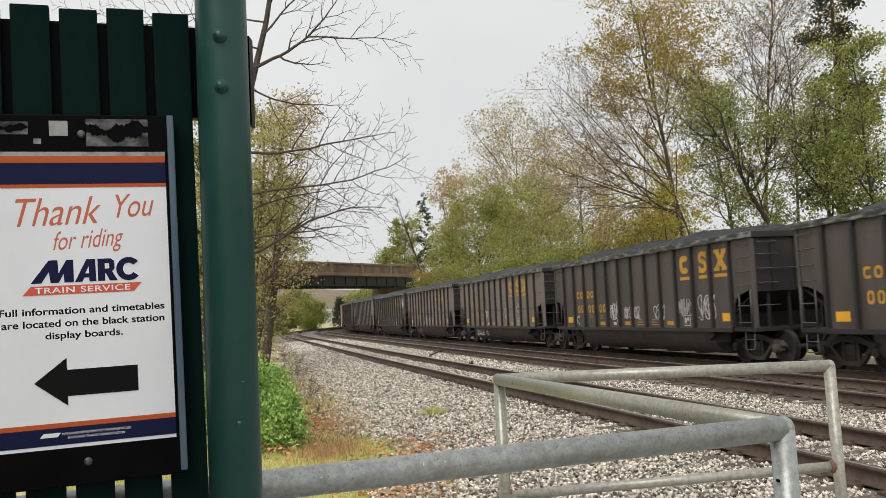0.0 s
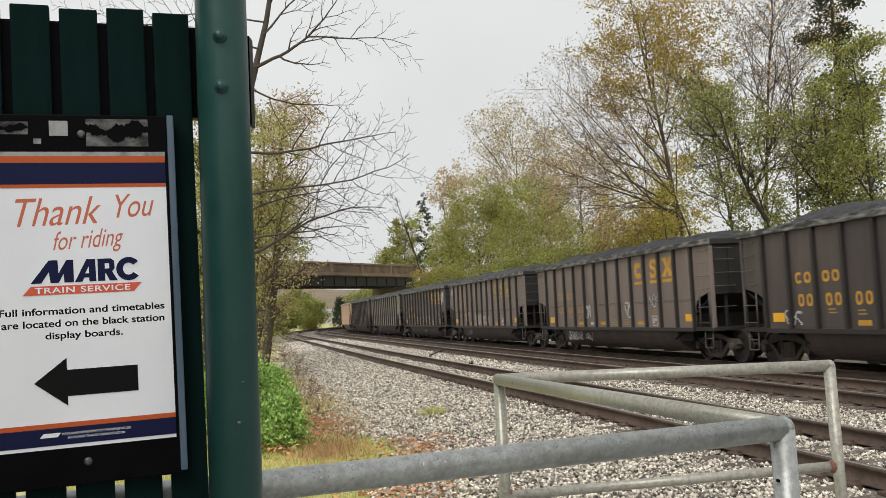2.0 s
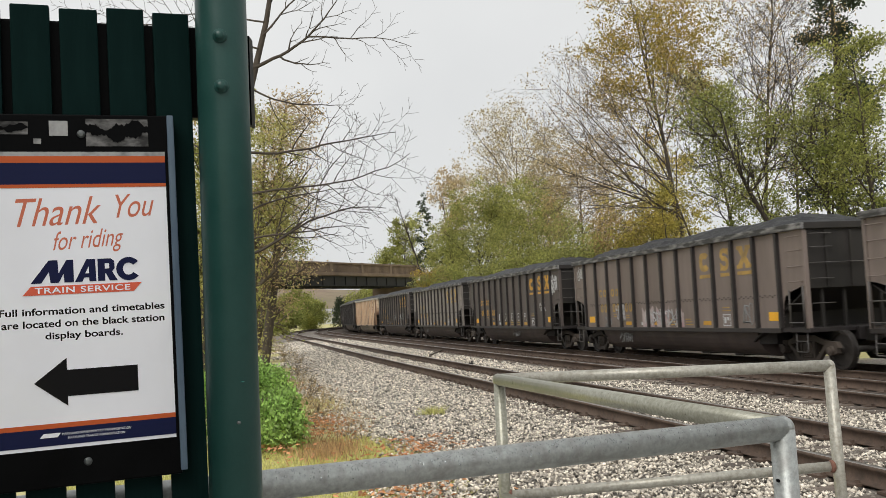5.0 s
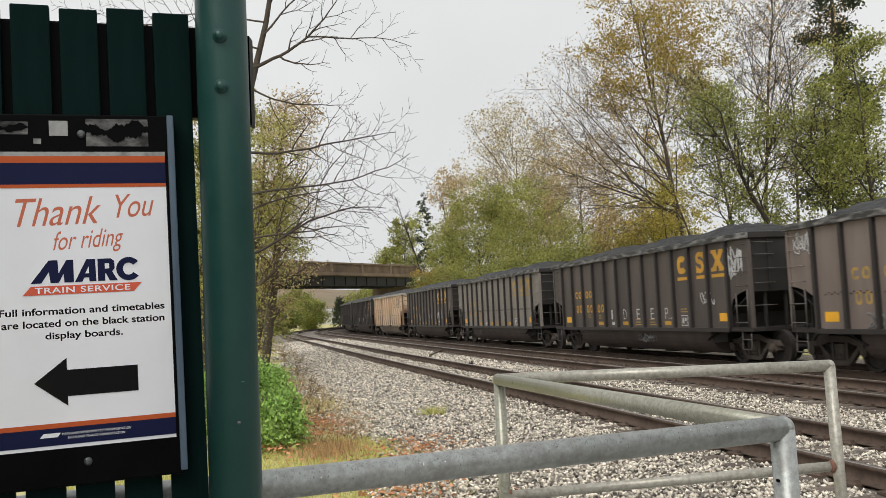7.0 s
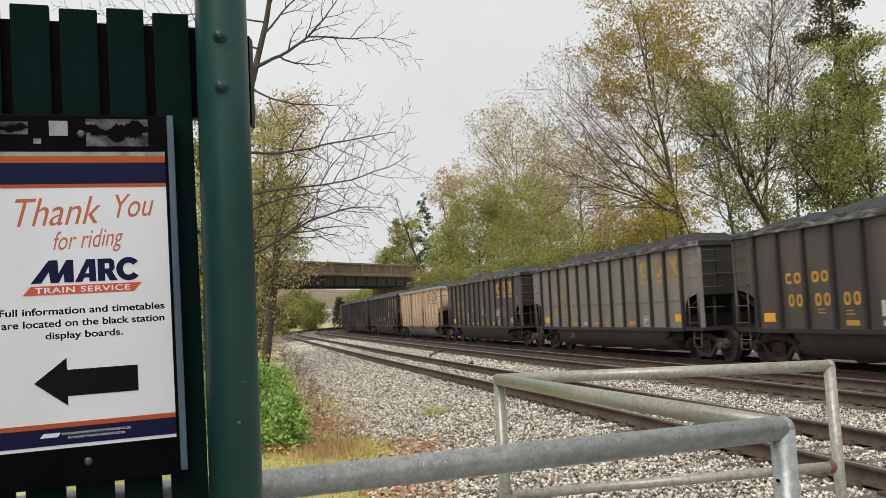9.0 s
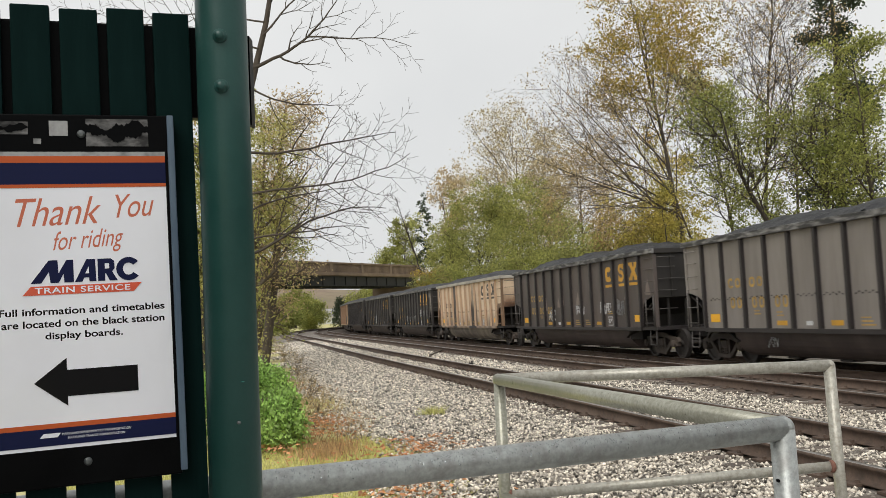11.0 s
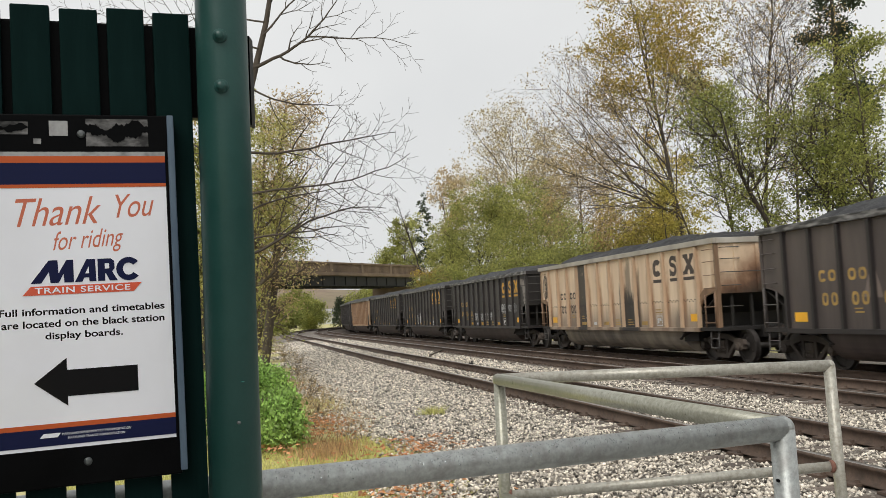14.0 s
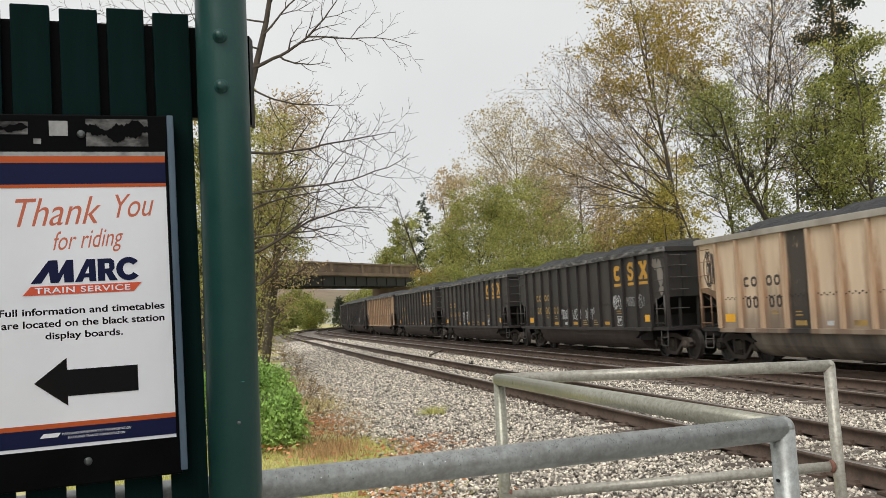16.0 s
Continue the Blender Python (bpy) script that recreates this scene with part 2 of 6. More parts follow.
RAIL_SHAPE = [(-0.036, 0.0), (0.036, 0.0), (0.037, -0.035), (0.01, -0.05), (0.009, -0.145), (0.07, -0.165), (0.07, -0.18), (-0.07, -0.18), (-0.07, -0.165),
              (-0.009, -0.145), (-0.01, -0.05), (-0.037, -0.035)]


def rail(off, s0, s1, parent, z=0.0, head=None):
    ss = np.arange(s0, s1, 1.0)
    px, py, pt = np.interp(ss, S, LX), np.interp(ss, S, LY), np.interp(ss, S, TURN)
    k = len(RAIL_SHAPE)
    sh = np.array(RAIL_SHAPE)
    o = off - sh[:, 0]
    v = np.stack([px[:, None] - o * np.cos(pt)[:, None], py[:, None] + o * np.sin(pt)[:, None], np.broadcast_to(z + sh[:, 1], (len(ss), k))], -1).reshape(-1, 3)
    a = np.arange(len(ss) - 1)[:, None] * k
    j = np.arange(k)
    f = np.stack([a + j, a + (j + 1) % k, a + k + (j + 1) % k, a + k + j], -1).reshape(-1, 4)
    ob = fast_mesh("rail", v, f, M_RAIL, parent)
    ob.data.materials.append(head or M_RAILHEAD)
    idx = np.zeros(len(f), np.int32)
    idx[(np.arange(len(f)) % k) == 0] = 1
    ob.data.polygons.foreach_set("material_index", idx)
    return ob


def build_tracks():
    strip("ballast", M_BED, -4.8, 12.0, -40, 260, -0.225, 0.018, "pale grey crushed stone ballast under and between the tracks", "ballast", fall=0.12, wavy=0.35)
    strip("oily_ballast", M_DARKBED, -1.9, 5.5, -40, 260, -0.195, 0.012, "dark oil-stained ballast round the loaded track", "ballast", fall=0.05, wavy=0.12)
    first = None
    for name, off, z, count, label in (("near_track", NEAR_TRACK, 0.14, 230, "empty railway track with rusty rails on wooden sleepers"),
                                       ("middle_track", MIDDLE_TRACK, 0.19, 200, "empty middle track with dark sleepers and bright worn rails"),
                                       ("loaded_track", 0.0, 0.0, 160, "railway track that carries the coal train")):
        track = thing(name, label, "railway track", kind="structure")
        for o in (off - 0.7525, off + 0.7525):
            rail(o, -60, 250, track, z)
        rng = random.Random(3)
        lift = 0.0 if off == NEAR_TRACK else 0.018
        for k in range(count):
            s = -6 + k * 0.53 + rng.uniform(-0.03, 0.03)
            p = on_line(s, off + rng.uniform(-0.05, 0.05), z - 0.286 + rng.uniform(-0.008, 0.004) + lift)
            m = Matrix.Translation(p) @ pose(0, 0, 0, 0, 0, -math.degrees(heading(s)) + rng.uniform(-1.2, 1.2))
            if first is None:
                bm = bmesh.new()
                box(bm, (0, 0, 0), (2.6, 0.23, 0.17), bevel=0.012)
                first = part("sleeper", bm, M_TIE, track)
                first.matrix_basis = m
            else:
                share(first, "sleeper", m, track)
        # tie plates and spikes along both rails
        bm = bmesh.new()
        for k in range(90):
            s = -6 + k * 0.53
            for o in (off - 0.7525, off + 0.7525):
                m = Matrix.Translation(on_line(s, o, z - 0.182)) @ pose(0, 0, 0, 0, 0, -math.degrees(heading(s)))
                box(bm, (0, 0, 0), (0.34, 0.19, 0.024), m)
                for sx in (-0.09, 0.09):
                    box(bm, (sx, 0.05 * (1 if sx > 0 else -1), 0.02), (0.035, 0.03, 0.05), m)
        tagged(part("tie_plates", bm, M_RAIL, track), kind="stuff")


def stones(name, n, s0, s1, o0, o1, r0, r1, z, material, label, seed, keep=None):
    """Loose broken stones, each a small faceted lump."""
    rng = np.random.default_rng(seed)
    u = rng.random(n)
    s = (s0 + 3) * ((s1 + 3) / (s0 + 3)) ** u - 3
    o = rng.uniform(o0, o1, n)
    ok = np.ones(n, bool) if keep is None else keep(s, o, rng)
    s, o = s[ok], o[ok]
    n = len(s)
    px, py, pt = np.interp(s, S, LX), np.interp(s, S, LY), np.interp(s, S, TURN)
    c = np.stack([px - o * np.cos(pt), py + o * np.sin(pt), z + bed_height(o) + rng.uniform(-0.01, 0.015, n)], -1)
    base = np.array([[1, 0, 0], [-1, 0, 0], [0, 1, 0], [0, -1, 0], [0, 0, 0.8], [0, 0, -0.8]])
    tri = np.array([[0, 2, 4], [2, 1, 4], [1, 3, 4], [3, 0, 4], [2, 0, 5], [1, 2, 5], [3, 1, 5], [0, 3, 5]])
    size = rng.uniform(r0, r1, (n, 1, 1)) * (1 + np.clip(s - 14, 0, 60) / 40)[:, None, None] * rng.uniform(0.65, 1.3, (n, 1, 3))
    v = base[None] * size * rng.uniform(0.6, 1.3, (n, 6, 1)) + rng.normal(0, 0.2, (n, 6, 3)) * r0
    a, b = rng.uniform(0, math.tau, n), rng.uniform(-0.9, 0.9, n)
    ca, sa, cb, sb = np.cos(a), np.sin(a), np.cos(b), np.sin(b)
    x = v[..., 0] * cb[:, None] - v[..., 2] * sb[:, None]
    zz = v[..., 0] * sb[:, None] + v[..., 2] * cb[:, None]
    v = np.stack([x * ca[:, None] - v[..., 1] * sa[:, None], x * sa[:, None] + v[..., 1] * ca[:, None], zz], -1) + c[:, None]
    f = (np.arange(n)[:, None, None] * 6 + tri[None]).reshape(-1, 3)
    return tagged(fast_mesh(name, v.reshape(-1, 3), f, material), label, "gravel", kind="stuff")


def build_stones():
    def keep(s, o, rng):
        on_tie = (np.abs(o - NEAR_TRACK) < 1.25) & ((((s + 6) / 0.53 + 0.5) % 1 - 0.5) ** 2 < 0.045)
        on_rail = np.abs(np.abs(o - NEAR_TRACK) - 0.75) < 0.14
        ragged = o > np.interp(s, [30, 85], [12.6, 10.4]) + 0.5 * np.sin(s * 0.8) + rng.normal(0, 0.25, len(s))
        return ~(on_tie & (rng.random(len(s)) < 0.85)) & ~on_rail & ~ragged
    stones("gravel", 175000, 4, 80, 5.35, 13.2, 0.012, 0.034, -0.205, M_GRAVEL, "pale grey and tan crushed stone between the tracks", 11, keep)


# ---------------------------------------------------------------- the pipe railing
RAIL_Z = 1.412


def elbow(bm, start, corner, foot, r, sides):
    """Two straight pipes welded at a corner, with a rounded knuckle."""
    tube(bm, [start, corner], r, sides)
    tube(bm, [corner, foot], r, sides)
    ball = bmesh.ops.create_uvsphere(bm, u_segments=sides, v_segments=10, radius=r * 1.01, matrix=Matrix.Translation(corner))
    for f in {f for v in ball["verts"] for f in v.link_faces}:
        f.smooth = True


def build_railing():
    near, far_l, far_r = (0.852, 2.4), (0.24, 4.56), (1.82, 4.43)
    rail_r = 0.030
    e = thing("pipe_railing", "galvanised steel pipe railing, wet and stained, round a corner", "railing")
    step = (1.26, 0.47)
    bm = bmesh.new()
    elbow(bm, (-0.39 - step[0], 1.93 - step[1], RAIL_Z), (near[0], near[1], RAIL_Z), (near[0] + 0.012, near[1] + 0.01, 0.3), rail_r * 1.06, 24)
    part("near_rail_and_post", bm, M_GALV, e, "wet galvanised pipe bent down into its post")
    bm = bmesh.new()
    tube(bm, [(far_l[0], far_l[1], RAIL_Z), (near[0] - 0.004, near[1] + 0.016, RAIL_Z + 0.001)], rail_r * 0.98, 14)
    part("slanting_rail", bm, M_PIPEGREEN, e, "pipe rail with greenish stain on its side")
    bm = bmesh.new()
    elbow(bm, (far_l[0], far_l[1], RAIL_Z), (far_r[0], far_r[1], RAIL_Z), (far_r[0] + 0.02, far_r[1], 0.3), rail_r * 0.92, 18)
    part("far_rail_and_post", bm, M_PIPEPALE, e)
    bm = bmesh.new()
    tube(bm, [(far_l[0] + 0.005, far_l[1], RAIL_Z + 0.01), (far_l[0] + 0.005, far_l[1], 0.3)], rail_r * 0.95, 14)
    part("post", bm, M_PIPEGREEN, e)
    bm = bmesh.new()
    tube(bm, [(far_l[0], far_l[1], 0.845), (far_r[0], far_r[1], 0.937)], rail_r * 0.8, 12)
    part("lower_rail", bm, M_PIPEPALE, e, "lower pipe rail with rust at its weld")
    bm = bmesh.new()
    tube(bm, [(far_l[0], far_l[1], 0.845), (near[0], near[1], 0.84)], rail_r * 0.8, 12)
    part("lower_rail", bm, M_PIPEGREEN, e)
    # weld beads where the lower rails meet the posts, red with rust
    for x, y, z, r in ((far_r[0] - 0.022, far_r[1], 0.936, 0.0265), (far_l[0] + 0.03, far_l[1], 0.847, 0.0265)):
        bm = bmesh.new()
        lathe(bm, [(r - 0.003, -0.011), (r + 0.004, -0.005), (r + 0.004, 0.004), (r - 0.003, 0.011)], "X", 16, (x, y, z))
        part("weld", bm, M_RUSTSPOT, e, "rusty weld bead", smooth=True)
    # a bolt hole in the near post
    hole = sight(1377, 851, near[1] - 0.024)
    bm = bmesh.new()
    lathe(bm, [(0.0, -0.004), (0.0042, -0.004), (0.0042, 0.006), (0.0, 0.006)], "Y", 12, hole)
    part("bolt_hole", bm, M_BLACK, e)
    # rain beads on the upper side of the near rail
    rng = np.random.default_rng(17)
    n = 620
    run = np.array([near[0] + 0.39, near[1] - 1.93])
    u, a = rng.uniform(-0.1, 0.96, n), rng.normal(0.95, 0.42, n)
    across = np.array([run[1], -run[0]]) / math.hypot(*run)
    c = np.concatenate([np.array([-0.39, 1.93]) + u[:, None] * run + across * (rail_r * 1.06 * np.cos(a))[:, None], (RAIL_Z + rail_r * 1.06 * np.sin(a))[:, None]], 1)
    out = np.stack([across[0] * np.cos(a), across[1] * np.cos(a), np.sin(a)], -1)
    side = np.array([run[0], run[1], 0]) / math.hypot(*run)
    down = np.cross(out, side)
    w, h = rng.uniform(0.0007, 0.0016, (n, 1)), rng.uniform(0.001, 0.0042, (n, 1))
    v = np.stack([c - side * w, c + side * w, c - down * h, c + down * h, c + out * w * 0.9, c - out * 0.001], 1)
    tri = np.array([[0, 2, 4], [2, 1, 4], [1, 3, 4], [3, 0, 4], [2, 0, 5], [1, 2, 5], [3, 1, 5], [0, 3, 5]])
    drops = fast_mesh("rain_beads", v.reshape(-1, 3), (np.arange(n)[:, None, None] * 6 + tri).reshape(-1, 3), M_WATER, e, True)
    tagged(drops, "small rain beads on the pipe", kind="stuff")
    slab_bm = bmesh.new()
    box(slab_bm, (-3.0, -1.2, 0.03), (16, 13.0, 0.58), bevel=0.02)
    tagged(part("platform", slab_bm, M_CONCRETE), "grey concrete station platform under the railing", "platform", kind="structure")


M_WATER = bpy.data.materials.new("clear_rain_water")
M_WATER.use_nodes = True
M_WATER.node_tree.nodes["Principled BSDF"].inputs["Base Color"].default_value = (0.9, 0.93, 0.95, 1)
M_WATER.node_tree.nodes["Principled BSDF"].inputs["Transmission Weight"].default_value = 0.9
M_WATER.node_tree.nodes["Principled BSDF"].inputs["Roughness"].default_value = 0.04
M_WATER.node_tree.nodes["Principled BSDF"].inputs["IOR"].default_value = 1.33
M_CONCRETE = mat("platform_concrete", (0.28, 0.27, 0.25), (0.42, 0.41, 0.38), 4, 0.9, stain=(0.2, 0.19, 0.17), bump=0.2)

# ---------------------------------------------------------------- the slatted screen and its poster
BOARD = Matrix(((0.93710, -0.34895, -0.00846, -0.4857), (0.34873, 0.93701, -0.01993, 1.6342), (0.01488, 0.01573, 0.99977, 2.1276), (0, 0, 0, 1)))


def ink(name, c, coat=0.8, rough=0.4, spec=0.5):
    m = mat(name, tuple(x * 0.94 for x in c), c, 3, rough, bump=0.0, stain=tuple(x * 0.9 for x in c), stain_scale=7, stain_amount=0.4, spec=spec)
    p = m.node_tree.nodes["Principled BSDF"]
    p.inputs["Coat Weight"].default_value, p.inputs["Coat Roughness"].default_value = coat, 0.06
    return m


I_WHITE, I_NAVY = ink("poster_white", (0.86, 0.87, 0.92)), ink("poster_navy", (0.0075, 0.011, 0.05), 0.04, spec=0.12)
I_ORANGE, I_RED = ink("poster_orange", (0.52, 0.1, 0.025), 0.08, spec=0.2), ink("poster_red", (0.68, 0.09, 0.035), 0.3)
I_SCRIPT, I_BLACK = ink("poster_script_orange", (0.56, 0.13, 0.06), 0.2), ink("poster_black", (0.004, 0.004, 0.005), 0.15, spec=0.1)
M_BLUE = mat("weathered_blue_strip", (0.05, 0.085, 0.135), (0.12, 0.17, 0.22), 30, 0.6, stretch=(1, 1, 0.1), bump=0.2)
M_TORN = mat("torn_sticker_paper", (0.02, 0.02, 0.02), (0.25, 0.245, 0.24), 26, 0.8, stain=(0.012, 0.012, 0.012), stain_scale=34, stain_amount=0.8, bump=0.1, stretch=(1, 1, 2.2), spec=0.15)
M_CHIP = mat("teal_paint_chip", (0.02, 0.14, 0.12), (0.035, 0.2, 0.17), 40, 0.6, bump=0)
M_STICKER = mat("pale_sticker", (0.3, 0.3, 0.3), (0.44, 0.44, 0.43), 40, 0.6, stain=(0.1, 0.1, 0.1), stain_scale=40, stain_amount=0.8, bump=0.05)


def flat(name, pts, y, material, parent, label="", depth=0.0006):
    """A thin printed or laid-on piece; pts are (across, up) on the board."""
    bm = bmesh.new()
    slab(bm, [(a, y, b) for a, b in pts], (0, -depth, 0))
    return part(name, bm, material, parent, label)


def rect(a0, b0, a1, b1):
    return [(a0, b0), (a1, b0), (a1, b1), (a0, b1)]


def lettering(name, words, a0, b0, a1, b1, y, material, parent, shear=0.0, spacing=1.0, label="", turn=0.0, bold=0.0):
    """Words in the built-in font, stretched to a box on the board."""
    cu = bpy.data.curves.new(name, "FONT")
    cu.body, cu.shear, cu.space_character, cu.offset = words, shear, spacing, bold
    cu.extrude = 0.0
    tmp = new(name, cu)
    bpy.context.view_layer.update()
    me = bpy.data.meshes.new_from_object(tmp.evaluated_get(bpy.context.evaluated_depsgraph_get()))
    bpy.data.objects.remove(tmp)
    co = np.empty(len(me.vertices) * 3, np.float32)
    me.vertices.foreach_get("co", co)
    co = co.reshape(-1, 3)
    lo, hi = co.min(0), co.max(0)
    u = (co[:, 0] - lo[0]) / (hi[0] - lo[0])
    a = a0 + u * (a1 - a0)
    b = b0 + (co[:, 1] - lo[1]) / (hi[1] - lo[1]) * (b1 - b0) + turn * (u - 0.5)
    me.vertices.foreach_set("co", np.stack([a, np.full_like(a, y), b], -1).astype(np.float32).ravel())
    me.materials.clear()
    me.materials.append(material)
    me.update()
    ob = new(name, me)
    ob.parent = parent
    if label:
        tagged(ob, label)
    return ob


def build_shade_shelter():
    """Plain dark shelter beside and behind the camera, unseen, added to shade the pole."""
    bm = bmesh.new()
    box(bm, (-1.75, -0.7, 1.75), (0.12, 4.2, 2.9))
    box(bm, (-2.9, 1.35, 1.75), (2.2, 0.12, 2.9))
    tagged(part("wall_west", bm, M_SLAT), "unseen dark green wall added to shade the pole and slats", "wall", kind="structure")
    # unseen roof slab, added to keep sky light off the pole and slats
    bm = bmesh.new()
    box(bm, (-2.75, -0.6, 3.26), (2.9, 4.6, 0.12), bevel=0.02)
    tagged(part("roof", bm, M_SLAT), "unseen dark green roof added to shade the pole and slats", "roof", kind="structure")


def build_board():
    screen = thing("slatted_screen", "dark green painted wooden slat screen beside the platform", "screen", m=BOARD)
    first = None
    for k in range(-4, 4):
        a0, a1 = -0.255 + 0.079 * k, -0.191 + 0.079 * k
        if first is None:
            bm = bmesh.new()
            box(bm, (0, 0.024, -0.715), (0.0635, 0.02, 1.824), bevel=0.003)
            first = part("slat", bm, M_SLAT, screen)
            first.matrix_basis = pose((a0 + a1) / 2, 0, 0)
        else:
            share(first, "slat", pose((a0 + a1) / 2, 0, random.Random(k).uniform(-0.003, 0.003)), screen)
    bm = bmesh.new()
    box(bm, (-0.22, 0.05, 0.092), (0.64, 0.03, 0.172), bevel=0.004)
    part("crossbeam", bm, M_BLACK, screen, "black beam behind the slats")
    bm = bmesh.new()
    box(bm, (-0.3, 0.05, -1.2), (0.7, 0.03, 0.14), bevel=0.004)
    part("crossbeam", bm, M_SLAT, screen)

    case = thing("poster_case", "black poster board with a printed notice, blue edge strip", "notice board", m=BOARD)
    bm = bmesh.new()
    box(bm, (-0.151, 0.0, -0.318), (0.302, 0.022, 0.636), bevel=0.003)
    part("backing", bm, M_BLACK, case, "scuffed black backing board")
    bm = bmesh.new()
    box(bm, (0.003, -0.004, -0.315), (0.0115, 0.03, 0.628), bevel=0.002)
    part("edge_strip", bm, M_BLUE, case, "weathered blue edge strip")
    y = -0.0115
    poster = flat("poster", rect(-0.294, -0.571, -0.008, -0.066), y, I_WHITE, case, "white poster with navy and orange bands under clear film")
    L1, L2 = y - 0.0008, y - 0.0019
    flat("grey_edge", rect(-0.294, -0.0735, -0.008, -0.066), L1, M_STICKER, poster)
    flat("orange_band", rect(-0.294, -0.085, -0.008, -0.0735), L1, I_ORANGE, poster)
    flat("navy_band", rect(-0.294, -0.122, -0.008, -0.085), L1, I_NAVY, poster)
    flat("orange_band", rect(-0.294, -0.128, -0.008, -0.122), L1, I_ORANGE, poster)
    flat("orange_band", rect(-0.294, -0.536, -0.008, -0.528), L1, I_ORANGE, poster)
    flat("navy_band", rect(-0.294, -0.565, -0.008, -0.536), L1, I_NAVY, poster)
    lettering("script_line", "Thank", -0.254, -0.193, -0.118, -0.145, L1, I_SCRIPT, poster, shear=0.35, turn=0.004)
    lettering("script_line", "You", -0.094, -0.181, -0.03, -0.14, L1, I_SCRIPT, poster, shear=0.35, turn=0.003)
    lettering("script_line", "for riding", -0.197, -0.243, -0.083, -0.201, L1, I_SCRIPT, poster, shear=0.35, turn=0.006)
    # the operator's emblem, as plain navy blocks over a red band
    arc = [math.radians(38 + 284 * k / 20) for k in range(21)]
    crescent = [(-0.0765 + 0.0205 * math.cos(t), -0.2717 + 0.0205 * math.sin(t)) for t in arc] + [(-0.0765 + 0.0095 * math.cos(t), -0.2717 + 0.0105 * math.sin(t)) for t in arc[::-1]]
    for pts in ([(-0.234, -0.291), (-0.205, -0.2525), (-0.191, -0.2525), (-0.19, -0.275), (-0.177, -0.2525), (-0.166, -0.2525), (-0.166, -0.291), (-0.181, -0.291), (-0.182, -0.276), (-0.19, -0.291),
                 (-0.203, -0.291), (-0.205, -0.272), (-0.2175, -0.291)],
                [(-0.1645, -0.291), (-0.145, -0.2525), (-0.131, -0.2525), (-0.13, -0.291), (-0.141, -0.291), (-0.1415, -0.284), (-0.149, -0.284), (-0.1525, -0.291)],
                [(-0.127, -0.291), (-0.127, -0.2525), (-0.106, -0.2525), (-0.1, -0.257), (-0.0995, -0.27), (-0.104, -0.275), (-0.095, -0.291), (-0.108, -0.291), (-0.114, -0.278), (-0.1155, -0.278), (-0.1155, -0.291)],
                crescent):
        flat("emblem_block", pts, L1, I_NAVY, poster)
    for pts in ([(-0.1475, -0.277), (-0.1413, -0.277), (-0.1415, -0.265)], rect(-0.1155, -0.27, -0.1085, -0.261)):
        flat("emblem_gap", pts, L2, I_WHITE, poster)
    flat("red_band", [(-0.247, -0.311), (-0.069, -0.311), (-0.056, -0.296), (-0.234, -0.296)], L1, I_RED, poster)
    lettering("band_words", "TRAIN SERVICE", -0.228, -0.3085, -0.075, -0.2985, L2, I_WHITE, poster, spacing=1.1, bold=0.015)
    for words, a0, a1, b in (("Full information and timetables", -0.284, -0.019, -0.345), ("are located on the black station", -0.281, -0.02, -0.366),
                             ("display boards.", -0.214, -0.09, -0.387)):
        lettering("notice_words", words, a0, b - 0.003 * ("y" in words), a1, b + 0.0125, L1, I_BLACK, poster, bold=0.022)
    flat("arrow", [(-0.234, -0.459), (-0.182, -0.419), (-0.182, -0.4395), (-0.068, -0.4395), (-0.068, -0.484), (-0.182, -0.484), (-0.182, -0.5)], L1, I_BLACK, poster,
         "black arrow")
    flat("emblem_bar", [(-0.228, -0.551), (-0.2, -0.551), (-0.195, -0.544), (-0.222, -0.544)], L2, I_WHITE, poster)
    lettering("agency_words", "MARYLAND DEPARTMENT OF TRANSPORTATION", -0.193, -0.5485, -0.083, -0.5445, L2, I_WHITE, poster)
    lettering("agency_words", "MARYLAND TRANSIT ADMINISTRATION", -0.184, -0.5555, -0.093, -0.5515, L2, I_WHITE, poster)
    flat("sticker", rect(-0.197, -0.038, -0.167, -0.012), y, M_STICKER, case, "pale scuffed sticker")
    torn = random.Random(14)
    for a0, b0, a1, b1, n, low, high in ((-0.138, -0.056, -0.035, -0.008, 45, 0.34, 0.9), (-0.285, -0.036, -0.23, -0.014, 25, 0.3, 0.85)):
        rest = flat("sticker", rect(a0, b0, a1, b1), y, M_TORN, case, "torn grey sticker remains")
        run = [a0 + (a1 - a0) * k / (n - 1) for k in range(n)]
        rag = lambda u, p: 0.13 * math.sin(7 * u + p) + 0.07 * math.sin(19 * u + 2 * p) + torn.uniform(-0.05, 0.05)
        bottom = [(a, b0 + (b1 - b0) * (low + rag((a - a0) / (a1 - a0), 1.0))) for a in run]
        top = [(a, b0 + (b1 - b0) * (high - 0.12 + rag((a - a0) / (a1 - a0), 2.5))) for a in run]
        flat("torn_patch", bottom + top[::-1], y - 0.0008, M_BLACK, rest, "black patch where the paper is torn off")
    flat("sticker", rect(-0.222, -0.052, -0.21, -0.043), y, M_STICKER, case)
    for a, b in ((-0.146, -0.035), (-0.154, -0.597)):
        bm = bmesh.new()
        lathe(bm, [(0.007, -0.0115), (0.0068, -0.014), (0.004, -0.0165), (0.0, -0.017)], "Y", 14, (a, 0, b))
        part("screw", bm, M_STEEL, case)

    pole = thing("steel_pole", "dark green painted round steel pole with two bolts", "pole")
    bm = bmesh.new()
    lathe(bm, [(0.0445, 0.3), (0.0445, 4.2)], "Z", 40, (-0.372, 1.5867, 0))
